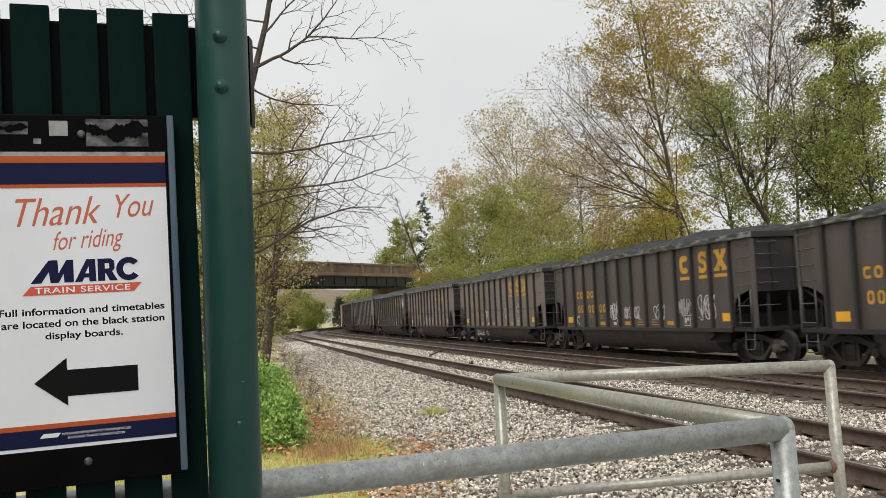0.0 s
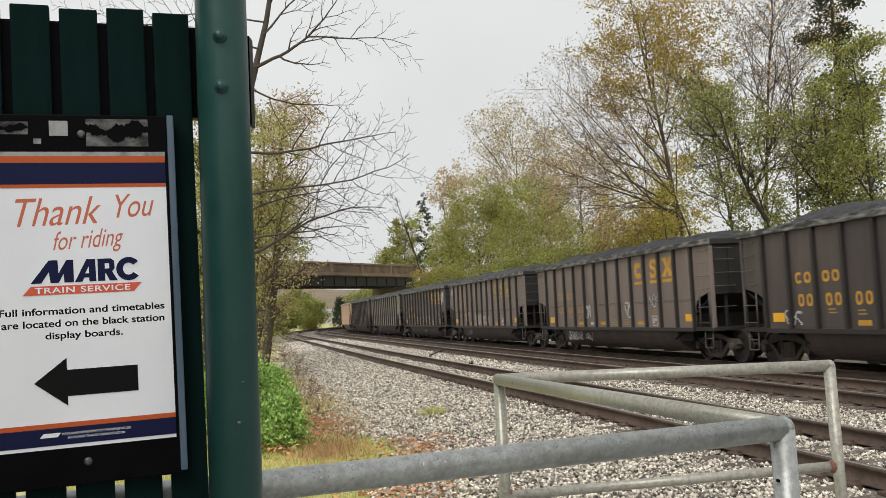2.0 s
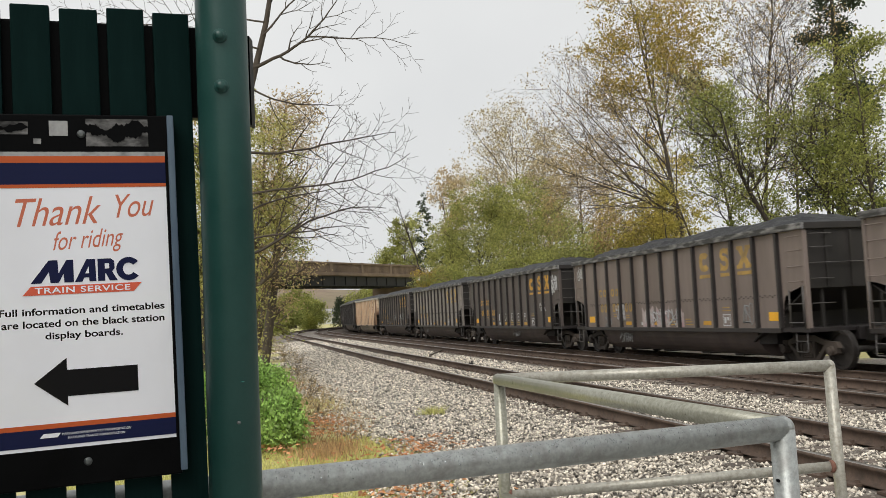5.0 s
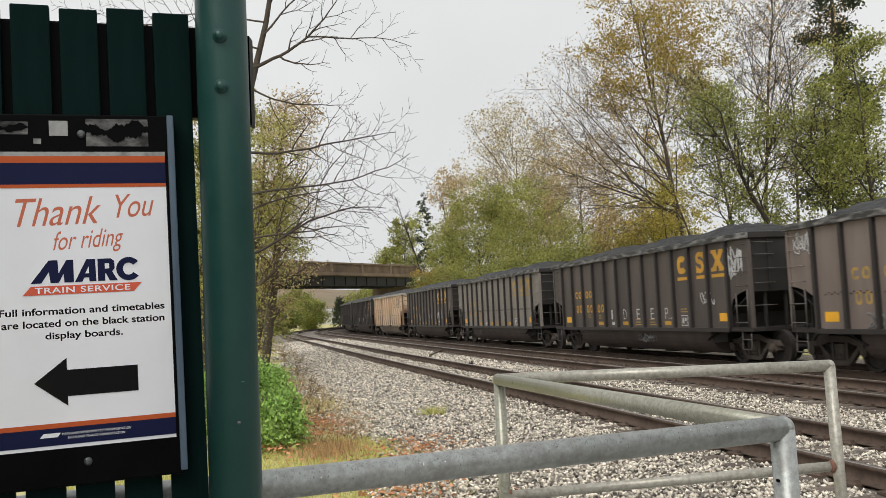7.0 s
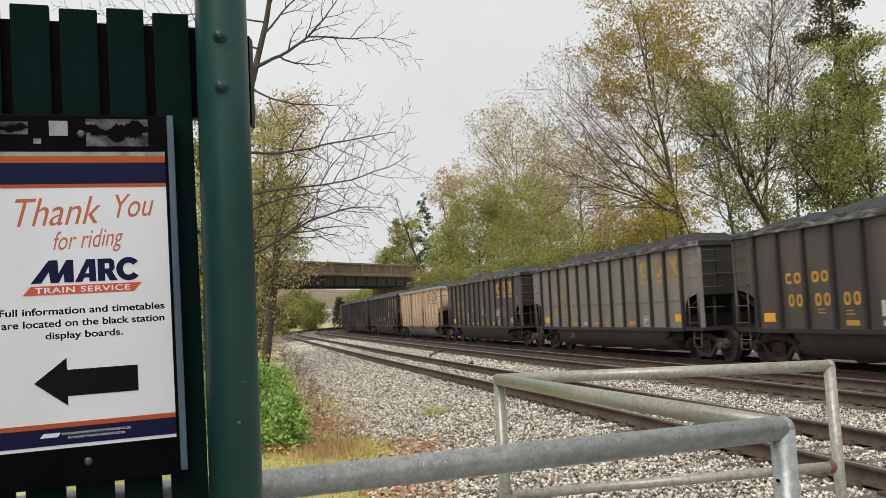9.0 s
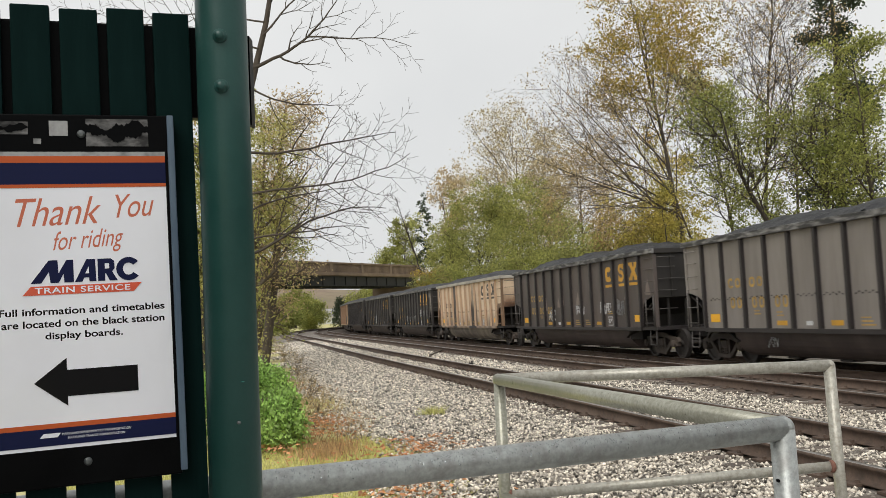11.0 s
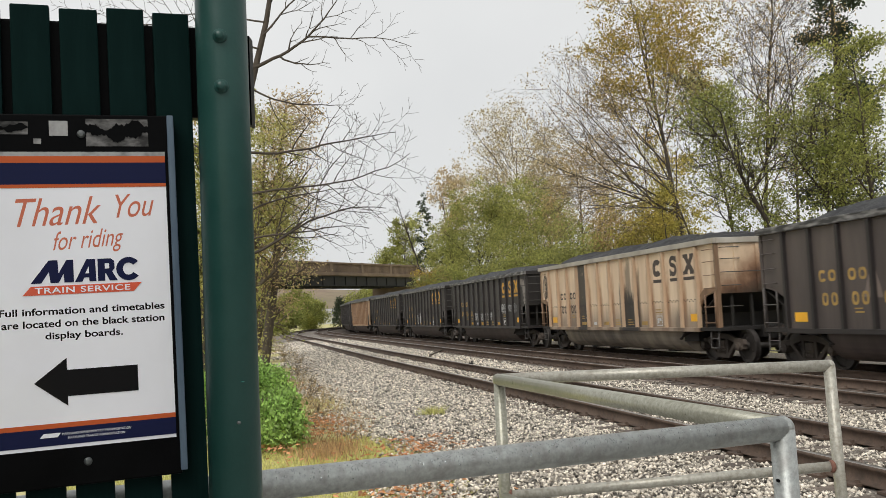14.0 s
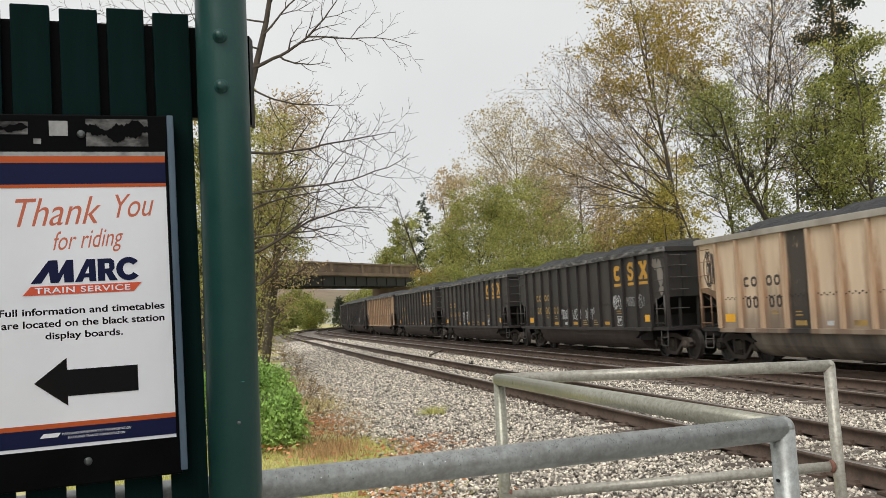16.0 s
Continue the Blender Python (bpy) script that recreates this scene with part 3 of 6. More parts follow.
    part("shaft", bm, M_GREEN, pole, smooth=True)
    for z in (2.2425, 2.1545):
        bm = bmesh.new()
        m = Matrix.Translation((-0.372, 1.5867, z)) @ pose(0, 0, 0, 0, 0, 9)
        lathe(bm, [(0.0125, 0.0), (0.0125, 0.0465), (0.0118, 0.0478), (0.0085, 0.048), (0.0082, 0.0535), (0.0055, 0.0555), (0.0, 0.056)], "Y", 12)
        bmesh.ops.transform(bm, matrix=m @ pose(0, 0, 0, 0, 0, 180), verts=bm.verts)
        part("bolt", bm, M_GREEN, pole, smooth=True)
    knob = sight(423, 748, 1.547)
    bm = bmesh.new()
    lathe(bm, [(0.003, 0.01), (0.003, -0.003), (0.0022, -0.0045), (0.0, -0.005)], "Y", 12, knob)
    part("screw", bm, M_STEEL, pole)
    for px, py, w, h in ((410, 688, 0.0028, 0.002), (428, 676, 0.0035, 0.0011)):
        q = sight(px, py, 1.5445)
        bm = bmesh.new()
        slab(bm, [(q.x - w, q.y, q.z - h * 0.4), (q.x + w * 0.6, q.y, q.z - h), (q.x + w, q.y, q.z + h * 0.3), (q.x - w * 0.2, q.y, q.z + h)], (0, 0.006, 0))
        part("paint_chip", bm, M_CHIP, pole, "bright teal paint chip")
    bm = bmesh.new()
    box(bm, (-0.3385, 1.66, 2.19), (0.006, 0.03, 0.165), pose(0, 0, 0))
    part("bracket_plate", bm, M_BLACK, pole, "black bracket plate behind the pole")

# ---------------------------------------------------------------- the coal train
GAP = 16.18
HALF, SIDE = 7.13, 1.58
TALL = 1.045
PITCH = HALF / 7
RIBS = [PITCH * (6 - j) for j in range(13)]


def weathered(name, a, b, streak, amount, rough=0.55):
    return mat(name, a, b, 1.4, rough, stain=streak, stain_scale=1.1, stain_amount=amount, stretch=(1, 1, 0.18), bump=0.15, bump_scale=14)


P_BLACK = weathered("black_car_paint", (0.0524, 0.0425, 0.0394), (0.0896, 0.072, 0.0664), (0.155, 0.123, 0.109), 0.65)
P_DEEP = weathered("deep_black_car_paint", (0.0164, 0.0145, 0.0148), (0.0329, 0.0278, 0.0271), (0.0672, 0.0542, 0.0489), 0.6)
P_GREY = weathered("faded_grey_car_paint", (0.145, 0.113, 0.0978), (0.214, 0.171, 0.15), (0.296, 0.24, 0.215), 0.6)
P_PALEGREY = weathered("chalky_grey_car_paint", (0.195, 0.172, 0.153), (0.292, 0.263, 0.239), (0.13, 0.113, 0.1), 0.6)
P_BEIGETUB = weathered("sooty_beige_tub", (0.11, 0.095, 0.082), (0.27, 0.23, 0.19), (0.48, 0.41, 0.32), 0.85)
P_PINK = mat("pinkish_white_spray_paint", (0.36, 0.27, 0.26), (0.58, 0.52, 0.5), 5, 0.7, bump=0, stain=(0.35, 0.12, 0.16), stain_scale=2.5, stain_amount=0.5)
P_BEIGE = weathered("sooty_beige_car_paint", (0.68, 0.515, 0.36), (0.8, 0.645, 0.475), (0.5, 0.36, 0.25), 0.6)
P_BEIGERIB = weathered("rust_edged_beige_rib", (0.42, 0.27, 0.165), (0.72, 0.56, 0.4), (0.16, 0.08, 0.045), 0.85)
P_BEIGEEND = weathered("burnt_beige_end_paint", (0.64, 0.47, 0.32), (0.76, 0.6, 0.43), (0.5, 0.34, 0.22), 0.6)
P_TAN = weathered("rusty_tan_car_paint", (0.36, 0.23, 0.135), (0.52, 0.36, 0.225), (0.17, 0.1, 0.06), 0.7)
P_RUSTRIB = weathered("rusty_beige_rib", (0.17, 0.1, 0.06), (0.32, 0.2, 0.12), (0.09, 0.055, 0.035), 0.6)
P_DARKRIB = weathered("dark_rib_paint", (0.0196, 0.0163, 0.0163), (0.0336, 0.0275, 0.0263), (0.042, 0.0338, 0.0312), 0.5)
P_CHORD = mat("coal_dusted_top_rail", (0.018, 0.017, 0.017), (0.05, 0.048, 0.046), 5, 0.6, stain=(0.33, 0.32, 0.31), stain_scale=3.5, stain_amount=0.75, stretch=(0.6, 1, 2.5), bump=0.2, bump_scale=20)
P_PALECHORD = weathered("pale_top_rail", (0.33, 0.3, 0.25), (0.46, 0.43, 0.38), (0.2, 0.17, 0.14), 0.6)
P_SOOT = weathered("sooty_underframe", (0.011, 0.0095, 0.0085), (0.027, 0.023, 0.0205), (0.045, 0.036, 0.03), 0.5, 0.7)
P_TRUCK = weathered("dusty_truck_iron", (0.03, 0.024, 0.0205), (0.085, 0.068, 0.056), (0.13, 0.095, 0.072), 0.5, 0.8)
P_WHEEL = mat("wheel_steel", (0.03, 0.026, 0.024), (0.075, 0.066, 0.06), 8, 0.6, 0.4, bump=0.1)
P_COAL = mat("heaped_coal", (0.006, 0.006, 0.0065), (0.022, 0.022, 0.024), 25, 0.55, bump=1.0, bump_scale=16)
P_YELLOW = mat("yellow_marking", (0.55, 0.28, 0.025), (0.68, 0.36, 0.045), 4, 0.6, bump=0, stain=(0.3, 0.19, 0.05), stain_scale=2.5, stain_amount=0.45)
P_FADED = mat("faded_yellow_marking", (0.36, 0.23, 0.075), (0.54, 0.34, 0.09), 4, 0.7, bump=0, stain=(0.12, 0.1, 0.07), stain_scale=2.5, stain_amount=0.6)
P_BROWNINK = mat("dark_brown_marking", (0.05, 0.04, 0.035), (0.09, 0.07, 0.06), 4, 0.7, bump=0)
P_ORANGE = mat("amber_reflector", (0.85, 0.42, 0.02), (0.95, 0.5, 0.03), 4, 0.4, bump=0)
P_SPRAY = mat("white_spray_paint", (0.42, 0.42, 0.43), (0.68, 0.68, 0.68), 20, 0.7, bump=0)
P_GREYSPRAY = mat("thin_grey_spray_paint", (0.16, 0.16, 0.16), (0.3, 0.3, 0.3), 20, 0.7, bump=0)


def build_car(name, paint, rib_paint, chord_paint, label):
    """One loaded bathtub gondola. x forward along the train, z = 0 on the rail; the camera sees the side at negative y."""
    car = thing(name, label, "coal wagon", "wagons of the coal train")
    body_paint = paint
    for sy in (-1, 1):
        bm = bmesh.new()
        arch = [(HALF, 1.9), (6.85, 1.87), (6.5, 1.78), (6.26, 1.66), (6.17, 1.5), (6.14, 1.35), (6.13, 0.95)]
        out = [(HALF, 3.16)] + arch + [(-x, z) for x, z in arch[::-1]] + [(-HALF, 3.16)]
        slab(bm, [(x, sy * SIDE, z) for x, z in out], (0, -sy * 0.03, 0))
        part("side_sheet", bm, body_paint, car)
        bm = bmesh.new()
        box(bm, (0, sy * (SIDE + 0.02), 3.235), (2 * HALF + 0.1, 0.16, 0.15), bevel=0.015)
        part("top_rail", bm, chord_paint, car, "coal-dusted top rail")
        bm = bmesh.new()
        box(bm, (0, sy * (SIDE - 0.005), 0.895), (12.2, 0.16, 0.11), bevel=0.01)
        part("side_sill", bm, rib_paint if rib_paint is P_DARKRIB else paint, car)
        bm = bmesh.new()
        for zz in ([1.72, 1.68] if rib_paint is not P_BLACK and paint is not P_BLACK else []):
            for k in range(110):
                x = -5.8 + k * 0.107
                if min(abs(x - r) for r in RIBS) > 0.1 and k % 2 == (zz > 1.7):
                    box(bm, (x, sy * (SIDE + 0.006), zz), (0.035, 0.016, 0.03))
        if len(bm.verts):
            tagged(part("rivet_row", bm, P_DARKRIB, car), kind="stuff")
        else:
            bm.free()
    first = None
    for sy in (-1, 1):
        for x in RIBS:
            if first is None:
                bm = bmesh.new()
                slab(bm, [(-0.062, 0, 0.95), (0.062, 0, 0.95), (0.062, 0, 3.165), (-0.062, 0, 3.165)], (0, -0.018, 0))
                slab(bm, [(-0.045, -0.02, 0.95), (0.045, -0.02, 0.95), (0.045, -0.02, 3.15), (-0.045, -0.02, 3.15)], (0, -0.065, 0))
                first = part("rib", bm, rib_paint, car)
                first.matrix_basis = pose(x, sy * SIDE, 0)
            else:
                share(first, "rib", pose(x, sy * SIDE, 0, 0, 0, 0 if sy < 0 else 180), car)
    for e in (1, -1):
        bm = bmesh.new()
        box(bm, (e * (HALF - 0.015), 0, 2.5), (0.03, 2 * SIDE - 0.06, 1.32))
        for yy in (-1.0, -0.33, 0.33, 1.0):
            box(bm, (e * (HALF + 0.015), yy, 2.5), (0.05, 0.07, 1.25))
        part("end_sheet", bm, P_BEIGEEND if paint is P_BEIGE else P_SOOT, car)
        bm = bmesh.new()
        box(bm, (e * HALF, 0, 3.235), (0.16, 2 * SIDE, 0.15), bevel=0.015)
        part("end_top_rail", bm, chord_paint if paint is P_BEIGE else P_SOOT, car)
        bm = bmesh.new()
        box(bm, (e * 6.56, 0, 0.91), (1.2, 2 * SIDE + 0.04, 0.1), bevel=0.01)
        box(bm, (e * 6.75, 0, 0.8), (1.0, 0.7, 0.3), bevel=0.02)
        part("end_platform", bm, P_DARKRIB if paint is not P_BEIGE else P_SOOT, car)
        bm = bmesh.new()
        tube(bm, [(e * 7.0, 0, 0.83), (e * 7.75, 0, 0.83)], 0.09, 8)
        box(bm, (e * 7.92, 0, 0.83), (0.3, 0.26, 0.28), bevel=0.04)
        tube(bm, [(e * 7.2, 0.35, 0.8), (e * 7.8, 0.3, 0.55), (e * 8.05, 0.1, 0.5)], 0.03, 6)
        part("coupler", bm, P_TRUCK, car, "knuckle coupler with air hose")
        # braces standing in the open end under the slope sheet
        bm = bmesh.new()
        for yy in (-1.1, -0.5, 0.5, 1.1):
            box(bm, (e * 7.0, yy, 1.4), (0.07, 0.07, 0.95))
        box(bm, (e * 6.05, 0, 1.25), (0.06, 3.0, 0.7))
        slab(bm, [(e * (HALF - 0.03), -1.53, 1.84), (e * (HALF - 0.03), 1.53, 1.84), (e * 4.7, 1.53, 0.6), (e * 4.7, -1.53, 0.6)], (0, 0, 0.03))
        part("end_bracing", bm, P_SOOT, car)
        for sy in (-1, 1):
            bm = bmesh.new()
            box(bm, (e * (HALF - 0.03), sy * (SIDE + 0.012), 2.05), (0.1, 0.03, 2.2), bevel=0.006)
            box(bm, (e * (HALF + 0.012), sy * (SIDE - 0.03), 2.05), (0.03, 0.1, 2.2), bevel=0.006)
            part("corner_post", bm, P_RUSTRIB if paint is P_BEIGE else paint, car)
            bm = bmesh.new()
            y = sy * (SIDE + 0.045)
            xa, xb = e * 7.04, e * 6.5
            tube(bm, [(xb, y, 0.96), (xb, y, 1.82)], 0.022, 6)
            tube(bm, [(xa, y, 0.96), (xa, y, 1.9)], 0.028, 6)
            for z in (1.08, 1.5):
                tube(bm, bend([(xa, y, z), (xa, y + sy * 0.05, z), (xb, y + sy * 0.05, z), (xb, y, z)], 0.02, 3), 0.014, 6)
            part("ladder", bm, P_RAILING if paint is not P_BEIGE else P_RUSTRIB, car, "side ladder")
            for k, z in enumerate((2.0, 2.34, 2.7, 3.02)):
                if not k:
                    bm = bmesh.new()
                    tube(bm, bend([(e * 7.02, sy * SIDE, z), (e * 7.02, y + sy * 0.03, z), (e * 6.52, y + sy * 0.03, z), (e * 6.52, sy * SIDE, z)], 0.02, 3), 0.011, 6)
                    iron = part("grab_iron", bm, paint if paint is not P_BEIGE else P_RUSTRIB, car)
                else:
                    share(iron, "grab_iron", pose(0, 0, z - 2.0), car)
            for k, z in enumerate((1.5, 2.05, 2.75, 3.05, 2.4)):
                if k in (0, 4):
                    inner = 0.9 if k == 0 else 0.05
                    bm = bmesh.new()
                    tube(bm, bend([(e * HALF, sy * 1.45, z), (e * (HALF + 0.09), sy * 1.45, z), (e * (HALF + 0.09), sy * inner, z), (e * HALF, sy * inner, z)], 0.02, 3), 0.012, 6)
                    iron = part("grab_iron", bm, P_RAILING, car)
                else:
                    share(iron, "grab_iron", pose(0, 0, z - 1.5), car)
            bm = bmesh.new()
            xs, xt = e * 7.02, e * 6.6
            tube(bm, bend([(xs, sy * 1.56, 0.9), (xs, sy * 1.58, 0.42), (xt, sy * 1.58, 0.42), (xt, sy * 1.56, 0.9)], 0.04, 4), 0.016, 6)
            tube(bm, [(xs, sy * 1.575, 0.66), (xt, sy * 1.575, 0.66)], 0.014, 6)
            part("step", bm, P_RAILING, car, "hanging stirrup step")
    # the two rounded tubs between the trucks
    bm = bmesh.new()
    for sy in (-1, 1):
        prof = [(1.5, 0.85)] + [(0.86 + 0.63 * math.cos(a), 0.86 + 0.63 * math.sin(a)) for a in [math.radians(-6 - 12 * k) for k in range(15)]] + [(0.24, 0.85)]
        slab(bm, [(-4.85, sy * y, z) for y, z in prof], (9.7, 0, 0))
    part("tub", bm, P_BEIGETUB if paint is P_BEIGE else P_TUB, car, "rounded tub slung between the trucks")
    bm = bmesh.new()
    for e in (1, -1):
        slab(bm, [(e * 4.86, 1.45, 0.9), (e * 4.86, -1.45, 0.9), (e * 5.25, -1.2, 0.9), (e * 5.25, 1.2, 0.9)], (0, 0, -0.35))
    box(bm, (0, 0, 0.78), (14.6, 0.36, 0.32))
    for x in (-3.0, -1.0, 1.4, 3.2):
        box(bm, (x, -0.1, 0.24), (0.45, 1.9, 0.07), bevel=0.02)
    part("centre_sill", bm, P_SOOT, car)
    for e in (1, -1):
        car_truck(car, e * 6.22)
    return car


P_RAILING = weathered("worn_handrail_iron", (0.04, 0.036, 0.034), (0.09, 0.082, 0.078), (0.14, 0.12, 0.1), 0.5, 0.6)
P_TUB = weathered("sooty_tub_paint", (0.0484, 0.0386, 0.0362), (0.093, 0.0725, 0.066), (0.158, 0.121, 0.108), 0.6, 0.42)
TRUCK_MESHES = {}


def car_truck(car, x):
    truck = new("truck")
    truck.parent = car
    truck.matrix_basis = pose(x, 0, 0)
    if not TRUCK_MESHES:
        bm = bmesh.new()
        box(bm, (0, 0, 0.5), (0.34, 2.1, 0.24), bevel=0.03)
        lathe(bm, [(0.2, 0.6), (0.2, 0.75)], "Z", 16)
        TRUCK_MESHES["bolster"] = part("bolster", bm, P_TRUCK, truck)
        bm = bmesh.new()
        # cast side frame: arched top member, V-shaped tension member, columns and spring nest
        top = [(-1.16, 0.52), (-1.1, 0.64), (-0.7, 0.68), (-0.35, 0.8), (0.35, 0.8), (0.7, 0.68), (1.1, 0.64), (1.16, 0.52), (0.75, 0.54), (0.3, 0.66), (-0.3, 0.66), (-0.75, 0.54)]
        slab(bm, [(a, -0.06, b) for a, b in top], (0, 0.12, 0))
        for q in (1, -1):
            slab(bm, [(q * 0.8, -0.05, 0.6), (q * 0.66, -0.05, 0.6), (q * 0.2, -0.05, 0.16), (q * 0.36, -0.05, 0.16)], (0, 0.1, 0))
            slab(bm, [(q * 0.2, -0.05, 0.72), (q * 0.29, -0.05, 0.72), (q * 0.29, -0.05, 0.2), (q * 0.2, -0.05, 0.2)], (0, 0.1, 0))
            slab(bm, [(q * 0.78, -0.07, 0.66), (q * 1.08, -0.07, 0.66), (q * 1.1, -0.07, 0.4), (q * 1.0, -0.07, 0.36), (q * 0.8, -0.07, 0.4)], (0, 0.14, 0))
            lathe(bm, [(0.115, -0.14), (0.115, 0.06), (0.0, 0.06)], "Y", 14, (q * 0.92, 0, 0.457))
            lathe(bm, [(0.0, -0.165), (0.06, -0.16), (0.085, -0.14)], "Y", 14, (q * 0.92, 0, 0.457))
        slab(bm, [(-0.36, -0.06, 0.24), (0.36, -0.06, 0.24), (0.32, -0.06, 0.13), (-0.32, -0.06, 0.13)], (0, 0.12, 0))
        for q in (-0.11, 0.0, 0.11):
            for k in range(4):
                lathe(bm, [(0.045, 0.25 + k * 0.05), (0.055, 0.272 + k * 0.05), (0.045, 0.295 + k * 0.05)], "Z", 8, (q, -0.02, 0))
        TRUCK_MESHES["side_frame"] = part("side_frame", bm, P_TRUCK, truck)
        TRUCK_MESHES["side_frame"].matrix_basis = pose(0, -0.99, 0)
        share(TRUCK_MESHES["side_frame"], "side_frame", pose(0, 0.99, 0, 0, 0, 180), truck)
        bm = bmesh.new()
        for q in (-1, 1):
            lathe(bm, [(0.0, q * 0.84), (0.11, q * 0.84), (0.12, q * 0.79), (0.37, q * 0.77), (0.39, q * 0.82), (0.457, q * 0.82), (0.457, q * 0.715), (0.482, q * 0.70), (0.482, q * 0.69), (0.4, q * 0.685), (0.36, q * 0.73), (0.1, q * 0.7)], "Y", 32)
        tube(bm, [(0, -0.98, 0), (0, 0.98, 0)], 0.08, 10)
        # two casting marks on each wheel plate
        for q in (-1, 1):
            for a in (0.4, 2.6):
                box(bm, (0.24 * math.cos(a), q * 0.785, 0.24 * math.sin(a)), (0.05, 0.02, 0.05))
        TRUCK_MESHES["wheelset"] = part("wheelset", bm, P_WHEEL, truck)
        TRUCK_MESHES["wheelset"].matrix_basis = pose(0.92, 0, 0.457)
        share(TRUCK_MESHES["wheelset"], "wheelset", pose(-0.92, 0, 0.457), truck)
    else:
        share(TRUCK_MESHES["bolster"], "bolster", Matrix(), truck)
        share(TRUCK_MESHES["side_frame"], "side_frame", pose(0, -0.99, 0), truck)
        share(TRUCK_MESHES["side_frame"], "side_frame", pose(0, 0.99, 0, 0, 0, 180), truck)
        for q in (0.92, -0.92):
            share(TRUCK_MESHES["wheelset"], "wheelset", pose(q, 0, 0.457), truck)


def coal_mesh(seed):
    rng = np.random.default_rng(seed)
    nx, ny = 90, 20
    x, y = np.linspace(-HALF + 0.06, HALF - 0.06, nx), np.linspace(-SIDE + 0.07, SIDE - 0.07, ny)
    gx, gy = np.meshgrid(x, y, indexing="ij")
    ends = np.clip((HALF - np.abs(gx)) / 2.1, 0, 1)
    h = 3.12 + 0.52 * np.sqrt(ends) * (1 - 0.8 * np.abs(gy / SIDE) ** 2.6)
    h += 0.05 * np.sin(gx * 1.7 + seed) + rng.normal(0, 0.022, gx.shape)
    h[(np.abs(gx) > HALF - 0.35)] -= 0.12
    v = np.stack([gx, gy, h], -1).reshape(-1, 3)
    i = (np.arange(nx - 1)[:, None] * ny + np.arange(ny - 1)).ravel()
    return v, np.stack([i, i + ny, i + ny + 1, i + 1], -1)


def mark(name, car, x0, z0, x1, z1, material, label="", y=None, corners=None):
    """A painted patch on the camera's side of a wagon."""
    bm = bmesh.new()
    yy = -(SIDE + 0.003) if y is None else y
    pts = corners or [(x0, z0), (x1, z0), (x1, z1), (x0, z1)]
    slab(bm, [(a, yy, b) for a, b in pts], (0, -0.003, 0))
    return part(name, bm, material, car, label)


def ribbon(bm, out, inn, y, depth=0.003, closed=False):
    """A flat band between two edges given as (along, up) points, in one piece."""
    rows = [[bm.verts.new((a, yy, b)) for a, b in edge] for edge, yy in ((out, y), (inn, y), (inn, y - depth), (out, y - depth))]
    n = len(out)
    for k in range(n if closed else n - 1):
        j = (k + 1) % n
        for u, v in zip(rows, rows[1:] + rows[:1]):
            bm.faces.new((u[k], u[j], v[j], v[k]))
    if not closed:
        bm.faces.new([r[0] for r in rows])
        bm.faces.new([r[-1] for r in rows[::-1]])
    bmesh.ops.recalc_face_normals(bm, faces=bm.faces)


def ring_mark(car, cx, cz, w, h, t, material, open_side=True, name="emblem_shape"):
    """A thick rounded ring, open towards the front."""
    bm = bmesh.new()
    out, inn = [], []
    a0, a1 = (0.65, math.tau - 0.65) if open_side else (0.0, math.tau)
    steps = 17 if open_side else 16
    for k in range(steps):
        a = a0 + (a1 - a0) * k / 16
        c, s = math.cos(a), math.sin(a)
        q = (abs(c) ** 3 + abs(s) ** 3) ** (-1 / 3)
        out.append((cx + w / 2 * c * q, cz + h / 2 * s * q))
        inn.append((cx + (w / 2 - t) * c * q, cz + (h / 2 - t) * s * q))
    ribbon(bm, out, inn, -(SIDE + 0.003), closed=not open_side)
    return part(name, bm, material, car)


def scrawl(car, x, z, w, h, material, seed, y=None, n=5):
    """Spray-painted loops that say nothing."""
    rng = random.Random(seed)
    bm = bmesh.new()
    yy = -(SIDE + 0.006) if y is None else y
    line = []
    for k in range(n):
        cx = x + w * ((k + 0.5) / n - 0.5)
        r, q, ph = w / n * 0.62, h * rng.uniform(0.34, 0.55), rng.uniform(0, 6)
        f1, f2 = rng.choice(((1, 2), (2, 1), (1, 1), (3, 2), (1, 3)))
        line += [(cx - r * math.sin(f1 * t * 0.5 + ph), z + q * math.sin(f2 * t * 0.5 + ph * 1.7) + rng.uniform(-0.02, 0.02)) for t in np.linspace(0, rng.uniform(8, 12), 22)]
    tube(bm, [(a, yy, b) for a, b in line], 0.019 * (h / 0.4) ** 0.5, 3)
    bmesh.ops.scale(bm, vec=(1, 0.15, 1), space=Matrix.Translation((0, -yy, 0)), verts=bm.verts)
    return part("graffiti", bm, material, car, "white sprayed graffiti scrawl")


